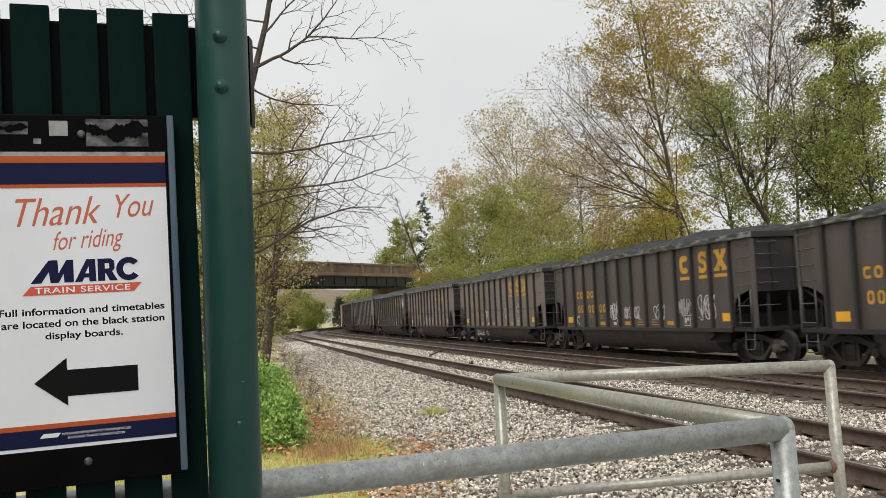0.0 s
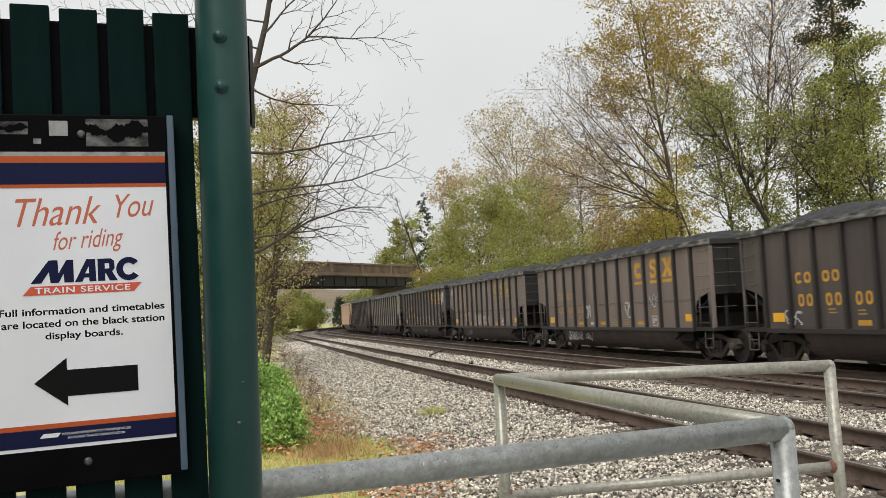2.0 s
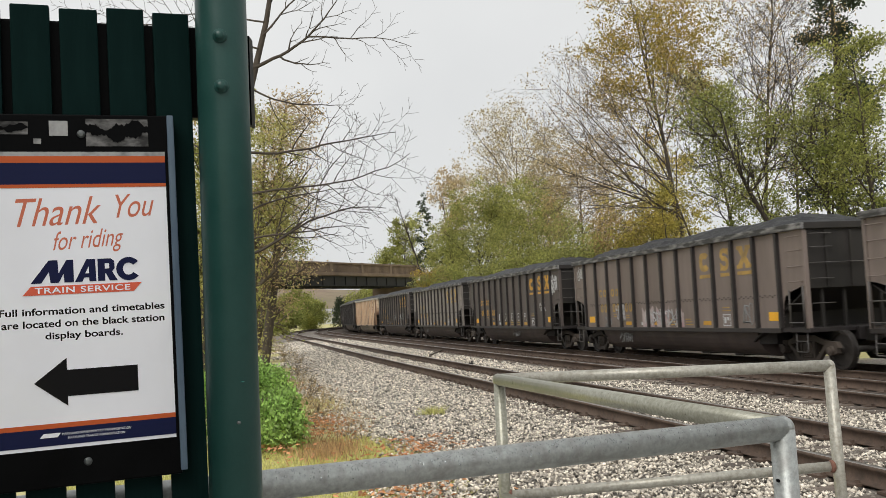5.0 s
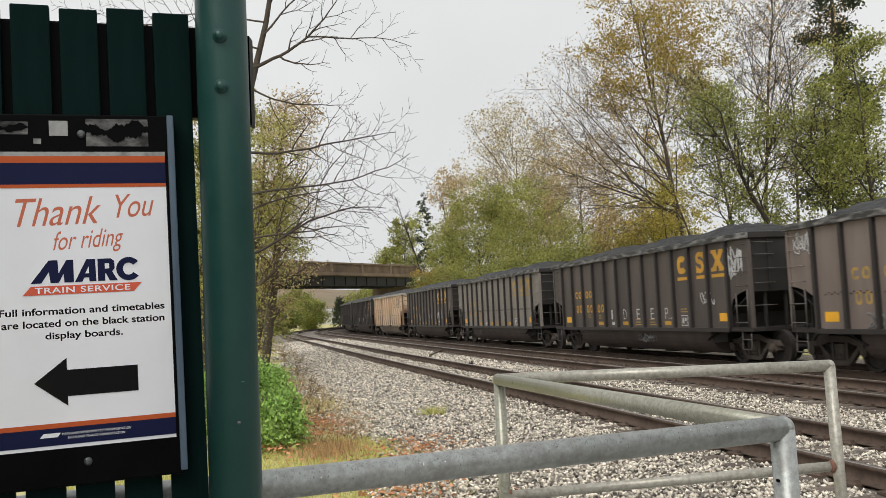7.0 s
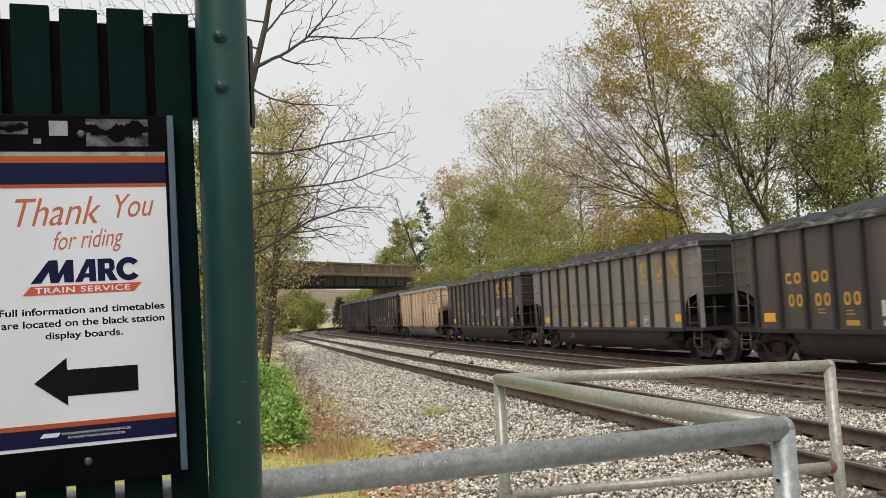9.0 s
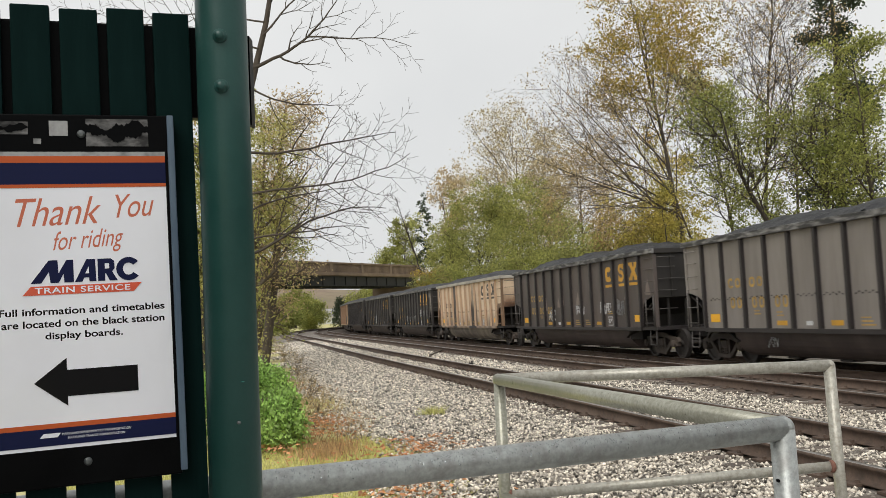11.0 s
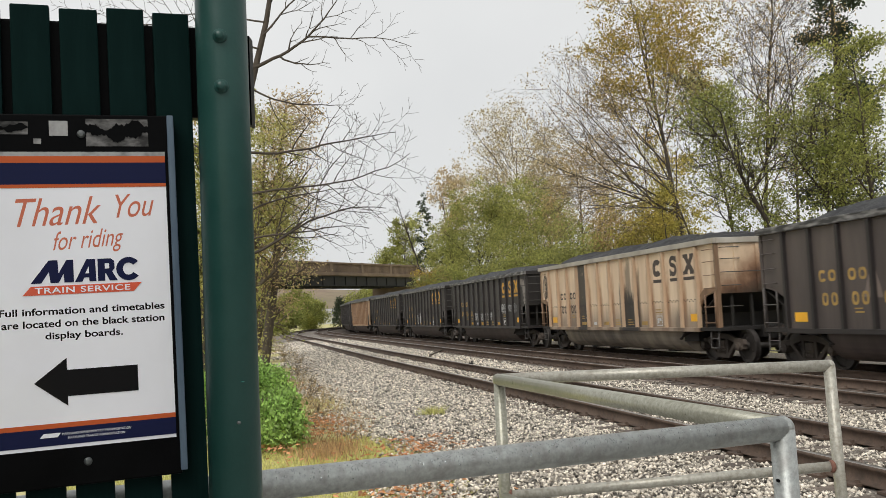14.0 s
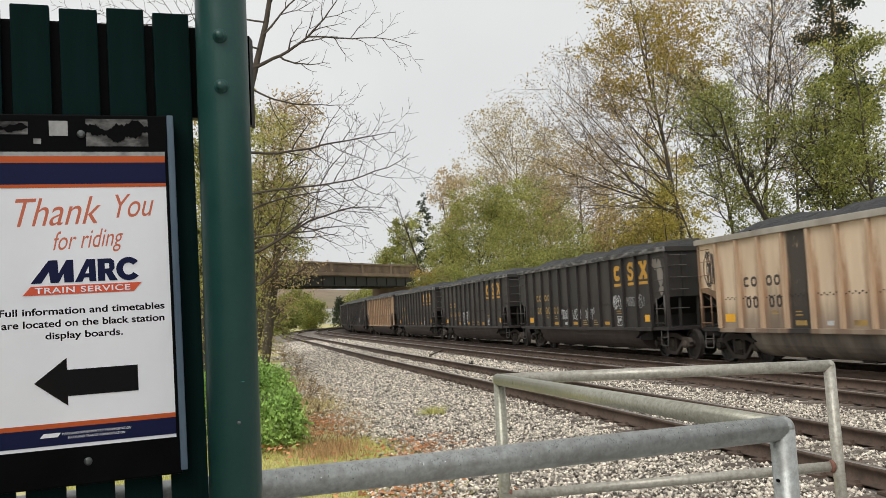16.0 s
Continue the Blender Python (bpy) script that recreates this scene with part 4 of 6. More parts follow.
def dress(car, i, ink_m, number_m, tags, seed):
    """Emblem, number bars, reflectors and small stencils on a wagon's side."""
    rng = random.Random(seed)
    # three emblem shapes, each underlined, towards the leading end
    back = PITCH if i in (1, 2) else 0.0
    shapes = []
    shapes.append(ring_mark(car, 3.6, 2.7, 0.52, 0.5, 0.16, ink_m))
    bm = bmesh.new()
    yy = -(SIDE + 0.003)
    # a double bend: two arcs of one thick stroke, with a short foot at either end
    bendy = []
    for k in range(13):
        a = math.radians(25 + 245 * k / 12)
        bendy.append((4.66 + 0.155 * math.cos(a), 2.835 + 0.105 * math.sin(a)))
    for k in range(1, 13):
        a = math.radians(90 - 245 * k / 12)
        bendy.append((4.66 + 0.155 * math.cos(a), 2.6 + 0.125 * math.sin(a)))
    left, right = [], []
    for k, (ax, az) in enumerate(bendy):
        (px, pz), (qx, qz) = bendy[max(k - 1, 0)], bendy[min(k + 1, len(bendy) - 1)]
        run = math.hypot(qx - px, qz - pz)
        nx, nz = -(qz - pz) / run * 0.062, (qx - px) / run * 0.062
        left.append((ax + nx, az + nz))
        right.append((ax - nx, az - nz))
    ribbon(bm, left, right, yy)
    slab(bm, [(a, yy, b) for a, b in ((4.79, 2.99), (4.87, 2.99), (4.87, 2.8), (4.79, 2.83))], (0, -0.0036, 0))
    slab(bm, [(a, yy, b) for a, b in ((4.45, 2.43), (4.53, 2.43), (4.53, 2.6), (4.45, 2.63))], (0, -0.0036, 0))
    shapes.append(part("emblem_shape", bm, ink_m, car))
    bm = bmesh.new()
    slab(bm, [(a, yy, b) for a, b in ((5.3, 2.99), (5.58, 2.99), (5.58, 2.91), (5.64, 2.82), (5.7, 2.91), (5.7, 2.99), (5.97, 2.99), (5.97, 2.9), (5.9, 2.9), (5.74, 2.71), (5.91, 2.52), (5.98, 2.52), (5.98, 2.43), (5.68, 2.43), (5.68, 2.51), (5.62, 2.59), (5.55, 2.51), (5.55, 2.43), (5.27, 2.43), (5.27, 2.52), (5.34, 2.52), (5.52, 2.71), (5.37, 2.9), (5.3, 2.9))], (0, -0.003, 0))
    shapes.append(part("emblem_shape", bm, ink_m, car))
    for a, b in ((3.32, 3.9), (4.43, 4.88), (5.27, 5.98)):
        shapes.append(mark("emblem_underline", car, a, 2.27, b, 2.36, ink_m))
    for o in shapes:
        o.data.transform(Matrix.Translation((-back, 0, 0)))
    # number stencils, as bars, between the trailing ribs
    for a in (-4.88, -4.54, -3.87, -3.53):
        ring_mark(car, a + 0.13, 2.08, 0.25, 0.25, 0.06, number_m, a < -4.8, "stencil_shape")
    for a in (-4.82, -4.5, -3.8, -3.48, -2.8, -2.48):
        ring_mark(car, a + 0.12, 1.58, 0.22, 0.28, 0.06, number_m, False, "number_shape")
    mark("reflector", car, 5.55, 1.12, 5.97, 1.33, P_ORANGE, "amber reflector panel")
    mark("reflector", car, -5.88, 1.1, -5.4, 1.31, P_ORANGE, "amber reflector panel")
    for x in (-2.76, -0.7, 2.34):
        mark("yellow_strip", car, x, 1.02, x + 0.42, 1.13, P_YELLOW if ink_m is not P_BROWNINK else P_FADED)
    mark("stencil_frame", car, 3.4, 1.0, 3.78, 1.3, P_SPRAY)
    mark("stencil_frame_inner", car, 3.425, 1.025, 3.755, 1.275, MAT_OF[car["paint_ref"]], y=-(SIDE + 0.0065))
    mark("stencil_bar", car, 3.47, 1.07, 3.56, 1.23, P_SPRAY, y=-(SIDE + 0.009))
    mark("stencil_bar", car, 3.6, 1.14, 3.71, 1.23, P_SPRAY, y=-(SIDE + 0.009))
    mark("white_plate", car, -1.6, 1.02, -1.36, 1.12, P_SPRAY)
    for x, z0, count, wide in ((-3.72, 1.28, 2, 0.28), (-2.74, 1.24, 2, 0.28), (0.3, 1.02, 3, 0.44), (1.32, 1.02, 3, 0.44), (3.38, 1.38, 2, 0.42)):
        for k in range(count):
            mark("stencil_line", car, x, z0 + 0.075 * k, x + wide * (1 - 0.15 * k), z0 + 0.075 * k + 0.028, P_FADED)
    if i == 2:
        # big pinkish letters, rubbed out, that fill three panels
        for x, w, top in ((-1.1, 0.82, 1.62), (-0.08, 0.85, 1.6), (0.98, 0.5, 1.55)):
            q = [(x - w / 2, 0.97), (x + w / 2, 0.97)] + [(x + w / 2 - w * j / 8, top - rng.uniform(0, 0.22)) for j in range(9)]
            mark("graffiti_block", car, 0, 0, 0, 0, P_PINK, "pinkish white sprayed graffiti", y=-(SIDE + 0.005), corners=q)
        scrawl(car, -0.1, 1.25, 2.3, 0.5, W, 321, n=9, y=-(SIDE + 0.0095))
    if i == 3:
        for a, word in ((-1.56, "1"), (-0.5, "D"), (0.52, "E"), (1.53, "E"), (2.5, "P...")):
            lettering("graffiti", word, a - (0.06 if word == "1" else 0.12), 1.2, a + {"1": 0.06, "P...": 0.4}.get(word, 0.12), 1.52, -(SIDE + 0.006), P_SPRAY, car, label="thin white sprayed letter", bold=-0.012)
    if i == 5:
        # bare pale scuffs on the sheets
        for x, z, s in ((-3.1, 1.9, 0.3), (-1.5, 1.85, 0.16), (-1.0, 1.9, 0.12), (0.62, 1.95, 0.2), (4.95, 1.95, 0.14), (6.6, 2.15, 0.2)):
            mark("scuff", car, 0, 0, 0, 0, P_GREY, y=-(SIDE + 0.002), corners=[(x - s, z - s), (x + s * 0.9, z - s * 1.1), (x + s * 0.7, z - s * 0.2), (x + s * 0.1, z + s * 1.3), (x - s * 0.5, z + s * 0.3)])
    if i == 7:
        patch = random.Random(77)
        for cx, cz, w, h in ((6.75, 2.55, 0.5, 0.95), (6.45, 2.85, 0.45, 0.4), (6.8, 2.05, 0.35, 0.35)):
            edge = [(cx + w * 0.5 * math.cos(q) * patch.uniform(0.6, 1.0), cz + h * 0.5 * math.sin(q) * patch.uniform(0.6, 1.0)) for q in [k * math.tau / 18 for k in range(18)]]
            mark("scuff", car, 0, 0, 0, 0, P_PALEGREY, "pale flaked paint", y=-(SIDE + 0.002), corners=[(min(a, 7.06), b) for a, b in edge])
    for x, z, w, h, m, k in tags:
        scrawl(car, x, z, w, h, m, seed + k + int(10 * x), n=max(3, int(w / 0.16)), y=-(SIDE + 0.006) if z > 0.9 else -1.51)


def stain_tools(m):
    """The base colour of a paint and the node builders that lay stains over it."""
    n, l = m.node_tree.nodes, m.node_tree.links
    p = n["Principled BSDF"]
    col = p.inputs["Base Color"].links[0].from_socket
    co = n.new("ShaderNodeTexCoord")
    xyz = n.new("ShaderNodeSeparateXYZ")
    l.new(co.outputs["Object"], xyz.inputs["Vector"])

    def calc(op, a, b=0.0, c=0.0):
        q = n.new("ShaderNodeMath")
        q.operation = op
        for k, v in enumerate((a, b, c)):
            if isinstance(v, (int, float)):
                q.inputs[k].default_value = v
            else:
                l.new(v, q.inputs[k])
        return q.outputs["Value"]

    def noise(stretch, scale, detail=5):
        mp = n.new("ShaderNodeMapping")
        mp.inputs["Scale"].default_value = stretch
        l.new(co.outputs["Object"], mp.inputs["Vector"])
        t = n.new("ShaderNodeTexNoise")
        t.inputs["Scale"].default_value, t.inputs["Detail"].default_value, t.inputs["Roughness"].default_value = scale, detail, 0.65
        l.new(mp.outputs["Vector"], t.inputs["Vector"])
        return t.outputs["Fac"]

    def fall(v, lo, hi):
        r = n.new("ShaderNodeMapRange")
        r.interpolation_type = "SMOOTHSTEP"
        r.inputs["From Min"].default_value, r.inputs["From Max"].default_value = lo, hi
        r.inputs["To Min"].default_value, r.inputs["To Max"].default_value = 1.0, 0.0
        l.new(v, r.inputs["Value"])
        return r.outputs["Result"]

    def over(under, colour, amount):
        mx = n.new("ShaderNodeMix")
        mx.data_type = "RGBA"
        mx.inputs["B"].default_value = (*colour, 1)
        l.new(amount, mx.inputs["Factor"])
        l.new(under, mx.inputs["A"])
        return mx.outputs["Result"]

    def done(colour):
        l.new(colour, p.inputs["Base Color"])

    return col, xyz.outputs, calc, noise, fall, over, done


def soot_into(m):
    """Soot that ran down from the top rail and rust that bled from the ribs, as stains with ragged edges in a wagon's paint."""
    col, at, calc, noise, fall, over, done = stain_tools(m)
    runs, grain = noise((1, 1, 0.12), 5.0), noise((1, 1, 0.5), 9.0)
    # rust beside each rib, heavier low down
    rib = calc("ABSOLUTE", calc("WRAP", at["X"], PITCH / 2, -PITCH / 2))
    near = fall(calc("ADD", rib, calc("MULTIPLY", runs, -0.4)), -0.04, 0.14)
    low = fall(calc("ADD", at["Z"], calc("MULTIPLY", grain, 1.6)), 2.3, 4.4)
    col = over(col, (0.3, 0.15, 0.07), calc("MULTIPLY", calc("MULTIPLY", near, low), 0.85))
    # grime that splashes up from the sill
    col = over(col, (0.2, 0.15, 0.115), calc("MULTIPLY", fall(calc("ADD", at["Z"], calc("MULTIPLY", runs, 0.9)), 1.5, 2.3), 0.75))
    # broad runs of soot: middle, half width, top, edge softness of the top, weight
    for x0, half, top, weight in ((-2.52, 0.44, 4.5, 0.95), (1.6, 0.62, 2.15, 0.97), (1.45, 0.2, 3.1, 0.6), (0.85, 0.16, 2.35, 0.75), (2.2, 0.14, 2.9, 0.5), (-3.6, 0.25, 2.0, 0.4), (4.9, 0.3, 1.45, 0.4)):
        side = calc("ABSOLUTE", calc("SUBTRACT", at["X"], x0))
        across = fall(calc("ADD", side, calc("MULTIPLY_ADD", runs, -1.3 * half, 0.65 * half)), half * 0.7, half * 1.25)
        under = fall(calc("ADD", at["Z"], calc("MULTIPLY_ADD", runs, 2.2, -1.1)), top - 0.25, top + 0.25)
        body = fall(grain, 0.58, 0.95)
        col = over(col, (0.022, 0.02, 0.021), calc("MULTIPLY", calc("MULTIPLY", calc("MULTIPLY", across, under), body), weight))
    done(col)


def burn_into(m):
    """A brown scorch on a wagon's end sheet, black at its foot, with a soft edge."""
    col, at, calc, noise, fall, over, done = stain_tools(m)
    cloud = noise((1, 1, 0.7), 1.6)
    off = calc("ABSOLUTE", calc("ADD", at["Y"], 0.3))
    reach = calc("ADD", calc("MULTIPLY", off, 0.5), calc("SUBTRACT", at["Z"], calc("MULTIPLY", cloud, 1.3)))
    col = over(col, (0.2, 0.09, 0.045), calc("MULTIPLY", fall(reach, 1.75, 2.75), 0.9))
    col = over(col, (0.02, 0.016, 0.014), calc("MULTIPLY", fall(reach, 1.35, 2.1), 0.9))
    done(col)


soot_into(P_BEIGE)
burn_into(P_BEIGEEND)


def streaks(car, seed):
    """Rust and soot round the openings and on the end sheets of a beige wagon."""
    rng = random.Random(seed)
    # soot round the end arches
    for e in (1, -1):
        edge = [(7.1, 1.91), (6.85, 1.88), (6.5, 1.79), (6.26, 1.67), (6.17, 1.5), (6.12, 1.2), (6.1, 0.96)]
        outer = [(x - (0.06 if x < 7.0 else 0) - rng.uniform(0, 0.1) * (x < 7.0), z + rng.uniform(0.05, 0.22)) for x, z in edge]
        mark("soot_run", car, 0, 0, 0, 0, P_RUSTRIB, y=-(SIDE + 0.0085), corners=[(e * x, z) for x, z in edge + outer[::-1]])


MAT_OF = {"black": P_BLACK, "deep": P_DEEP, "grey": P_GREY, "palegrey": P_PALEGREY, "beige": P_BEIGE, "tan": P_TAN}
LOOKS = {
    "black": ("coal_wagon", P_BLACK, P_DARKRIB, P_CHORD, "black steel coal wagon with yellow markings, heaped full"),
    "deep": ("coal_wagon", P_DEEP, P_DEEP, P_CHORD, "sooty black steel coal wagon with yellow markings, heaped full"),
    "grey": ("coal_wagon", P_GREY, P_DARKRIB, P_CHORD, "faded grey steel coal wagon with dark ribs and worn yellow markings"),
    "palegrey": ("coal_wagon", P_PALEGREY, P_DARKRIB, P_CHORD, "chalky pale grey steel coal wagon with dark ribs and faded markings"),
    "tan": ("coal_wagon", P_TAN, P_RUSTRIB, P_CHORD, "rusty tan steel coal wagon with brown ribs, heaped full"),
    "beige": ("coal_wagon", P_BEIGE, P_BEIGERIB, P_PALECHORD, "beige steel coal wagon streaked with soot and rust"),
}
W, G = P_SPRAY, P_GREYSPRAY
# wagon number in the train (0 is the one that leads in view at the start), paint, emblem ink, number ink, graffiti
WAGONS = [
    (-1, "black", P_YELLOW, P_YELLOW, []),
    (0, "black", P_YELLOW, P_YELLOW, [(-1.4, 1.45, 0.8, 0.6, W, 1), (-0.1, 1.4, 1.1, 0.4, W, 2), (1.85, 1.4, 0.7, 0.5, W, 3), (3.55, 1.5, 0.8, 0.5, W, 4), (4.75, 1.5, 0.9, 0.6, W, 5), (-5.05, 1.18, 0.6, 0.35, W, 6)]),
    (1, "grey", P_YELLOW, P_FADED, [(-1.9, 1.5, 0.55, 0.5, W, 1), (1.75, 1.5, 0.6, 0.5, W, 2), (3.6, 1.75, 0.6, 0.35, W, 3), (-3.4, 0.62, 1.5, 0.3, W, 4), (-2.0, 0.62, 0.6, 0.25, W, 5)]),
    (2, "grey", P_FADED, P_FADED, [(-6.5, 2.85, 0.7, 0.5, W, 1), (-3.15, 1.42, 0.7, 0.6, W, 2), (-4.2, 1.13, 0.5, 0.36, G, 4), (4.6, 1.3, 0.5, 0.5, G, 3), (-3.0, 0.62, 1.0, 0.3, G, 5)]),
    (3, "black", P_YELLOW, P_YELLOW, [(6.4, 2.6, 0.8, 0.9, W, 1), (4.95, 1.75, 0.7, 0.35, W, 2), (0.9, 0.62, 1.2, 0.25, G, 7)]),
    (4, "palegrey", P_FADED, P_FADED, [(-3.1, 0.62, 0.4, 0.3, G, 1)]),
    (5, "black", P_YELLOW, P_FADED, [(-2.3, 1.4, 0.7, 0.5, W, 1), (0.8, 1.55, 0.8, 0.3, W, 2), (3.2, 1.6, 0.9, 0.4, W, 3), (4.4, 1.6, 0.7, 0.5, G, 4)]),
    (6, "beige", P_BROWNINK, P_BROWNINK, [(-6.6, 2.5, 0.5, 0.9, P_BROWNINK, 1)]),
    (7, "deep", P_YELLOW, P_FADED, [(-1.5, 1.4, 0.8, 0.4, W, 1), (-0.3, 1.4, 0.8, 0.4, W, 2), (1.0, 1.4, 0.8, 0.4, W, 3), (3.4, 1.75, 0.7, 0.4, W, 4), (4.9, 1.75, 1.3, 0.4, G, 5)]),
    (8, "deep", P_YELLOW, P_FADED, [(-1.5, 1.4, 0.5, 0.6, W, 1), (-0.8, 1.4, 0.4, 0.6, W, 2)]),
    (9, "deep", P_YELLOW, P_FADED, [(-3.5, 1.4, 0.8, 0.4, G, 1)]),
    (10, "tan", P_BROWNINK, P_BROWNINK, []),
    (11, "deep", P_YELLOW, P_FADED, [(2.0, 1.4, 0.8, 0.5, W, 1)]),
    (12, "deep", P_FADED, P_FADED, []),
    (13, "palegrey", P_FADED, P_FADED, []),
    (14, "deep", P_FADED, P_FADED, []),
]
# how far each wagon rides behind its even place, by the slack in the couplings
SLACK = {-1: 0.22, 0: 0.22, 1: -0.12, 2: 0.05, 3: -0.18, 4: -0.28, 5: -0.2, 6: 0.04}
TRAIN, LOADS = {}, {}
STRETCHED = set()


def stretch_up(car):
    """Brings the body above the trucks to its true height."""
    for o in car.children:
        if o.type == "MESH":
            if o.data.name not in STRETCHED:
                o.data.transform(Matrix.Diagonal((1, 1, TALL, 1)))
                STRETCHED.add(o.data.name)
            if o.name not in DONE:
                o.location.z *= TALL
                DONE.add(o.name)


DONE = set()


def build_train():
    plain = {}
    for i, look_of, ink_m, number_m, tags in WAGONS:
        if look_of not in plain:
            car = build_car(*LOOKS[look_of])
            plain[look_of] = [o for o in (car, *car.children_recursive)]
        else:
            src = plain[look_of][0]
            # copy the bare wagon, without the markings that the first one has got since
            car = src.copy()
            scene.collection.objects.link(car)
            made = {src: car}
            for o in plain[look_of][1:]:
                made[o] = o.copy()
                scene.collection.objects.link(made[o])
                made[o].parent = made[o.parent]
                DONE.add(made[o].name)
        car["paint_ref"] = look_of
        dress(car, i, ink_m, number_m, tags, 100 + i * 7)
        del car["paint_ref"]
        if look_of == "beige":
            streaks(car, 60 + i)
        stretch_up(car)
        TRAIN[i] = car
        v, f = coal_mesh(i + 3)
        v[:, 2] *= TALL
        LOADS[i] = tagged(fast_mesh("coal_load", v, f, P_COAL, smooth=False), "black coal heaped above the wagon's top rails", "coal", "coal loads of the wagons")


def wagon_pose(i, t):
    """Where a wagon's centre stands at t, by its two truck centres on the rails."""
    c = 28.02 + GAP * i + SLACK.get(i, 0.14) - 6.915 * t + 0.0084 * t * t
    a, b = on_line(c - 6.22), on_line(c + 6.22)
    d = a - b
    return Matrix.Translation((a + b) / 2) @ Matrix.Rotation(math.atan2(d.y, d.x), 4, "Z")


def motions():
    """The train rolls towards the camera's right; every wheelset turns with it."""
    times = [0.5 * k for k in range(33)]
    ticks = [0.1 * k for k in range(161)]
    # rolled angle at each tick, from the distance run
    rolled = [(6.915 * t - 0.0084 * t * t) / 0.457 for t in ticks]
    for i, car in TRAIN.items():
        rows = [(t, wagon_pose(i, t)) for t in times]
        walk(car, rows)
        walk(LOADS[i], rows)
        if i <= 10:
            for truck in [o for o in car.children if o.name.startswith("truck")]:
                for wheel in [o for o in truck.children if o.name.startswith("wheelset")]:
                    x = wheel.matrix_basis.translation.x
                    walk(wheel, [(t, Matrix.Translation((x, 0, 0.457)) @ Matrix.Rotation(a, 4, "Y")) for t, a in zip(ticks, rolled)])

# ---------------------------------------------------------------- road bridge
M_BRIDGE = mat("stained_bridge_concrete", (0.13, 0.092, 0.067), (0.23, 0.17, 0.125), 1.2, 0.9, stain=(0.07, 0.05, 0.04), stain_scale=0.6, stain_amount=0.6, stretch=(1, 1, 0.3), bump=0.2)
M_GIRDER = mat("dark_bridge_girder", (0.0048, 0.0052, 0.0068), (0.012, 0.0124, 0.0144), 2, 0.7, bump=0.1)


# ---------------------------------------------------------------- trees


def grow(rng, p, d, length, r, level, levels, out, tips, spec):
    """One branch and, from it, its children; out collects (points, radii, level), tips the leafy ends."""
    n = (6, 4, 3, 2, 2)[level]
    pts, rad = [p], [r]
    wob = spec["wobble"][min(level, len(spec["wobble"]) - 1)]
    rise = spec["rise"][min(level, len(spec["rise"]) - 1)]
    for k in range(n):
        d = d + np.array([rng.gauss(0, wob), rng.gauss(0, wob), rng.gauss(0, wob) * 0.7 + rise])
        d = d / math.sqrt(d @ d)
        p = p + d * (length / n)
        pts.append(p)
        rad.append(r * (1 - (0.88 if level == 0 else 0.75) * (k + 1) / n))
    out.append((pts, rad, level))
    if level >= levels - 1:
        tips.append((pts[1], pts[-1]))
    if level >= levels:
        return
    kids = spec["kids"][level]
    t0 = spec["bare"] if level == 0 else 0.2
    for k in range(kids):
        t = t0 + (1 - t0) * (k + rng.random()) / kids
        i = min(int(t * n), n - 1)
        q = pts[i] + (pts[i + 1] - pts[i]) * (t * n - i)
        base = pts[i + 1] - pts[i]
        base = base / math.sqrt(base @ base)
        az = rng.uniform(0, math.tau) if level else (k * 2.4 + rng.uniform(-0.5, 0.5))
        side = np.cross(base, [0.3, 0.2, 0.93] if abs(base[2]) < 0.9 else [1.0, 0.1, 0])
        side /= math.sqrt(side @ side)
        up = np.cross(base, side)
        side = side * math.cos(az) + up * math.sin(az)
        ang = math.radians(rng.gauss(spec["angle"][min(level, len(spec["angle"]) - 1)], 10))
        nd = base * math.cos(ang) + side * math.sin(ang)
        if level == 0:
            nl = spec["spread"] * spec["profile"](t) * rng.uniform(0.75, 1.2)
            nd = nd + np.array([*spec.get("lean", (0, 0)), 0.0]) * 0.6
            nd /= math.sqrt(nd @ nd)
        else:
            nl = length * rng.uniform(0.4, 0.62) * (1.1 - 0.5 * t)
        grow(rng, q, nd, nl, max(rad[i] * 0.55, 0.006), level + 1, levels, out, tips, spec)


def tubes(out, sides):
    V, F, base = [], [], 0
    for pts, rad, level in out:
        k = sides[min(level, len(sides) - 1)]
        P = np.array(pts)
        D = np.gradient(P, axis=0)
        D /= np.linalg.norm(D, axis=1, keepdims=True) + 1e-9
        ref = np.where(np.abs(D[:, 2:3]) > 0.9, [[1.0, 0, 0]], [[0, 0, 1.0]])
        A = np.cross(D, ref)
        A /= np.linalg.norm(A, axis=1, keepdims=True) + 1e-9
        B = np.cross(D, A)
        a = np.arange(k) * math.tau / k
        R = np.array(rad)[:, None, None]
        V.append((P[:, None] + R * (A[:, None] * np.cos(a)[None, :, None] + B[:, None] * np.sin(a)[None, :, None])).reshape(-1, 3))
        n = len(P)
        i, j = np.arange(n - 1)[:, None] * k, np.arange(k)
        F.append((base + np.stack([i + j, i + (j + 1) % k, i + k + (j + 1) % k, i + k + j], -1)).reshape(-1, 4))
        base += n * k
    return np.concatenate(V), np.concatenate(F)


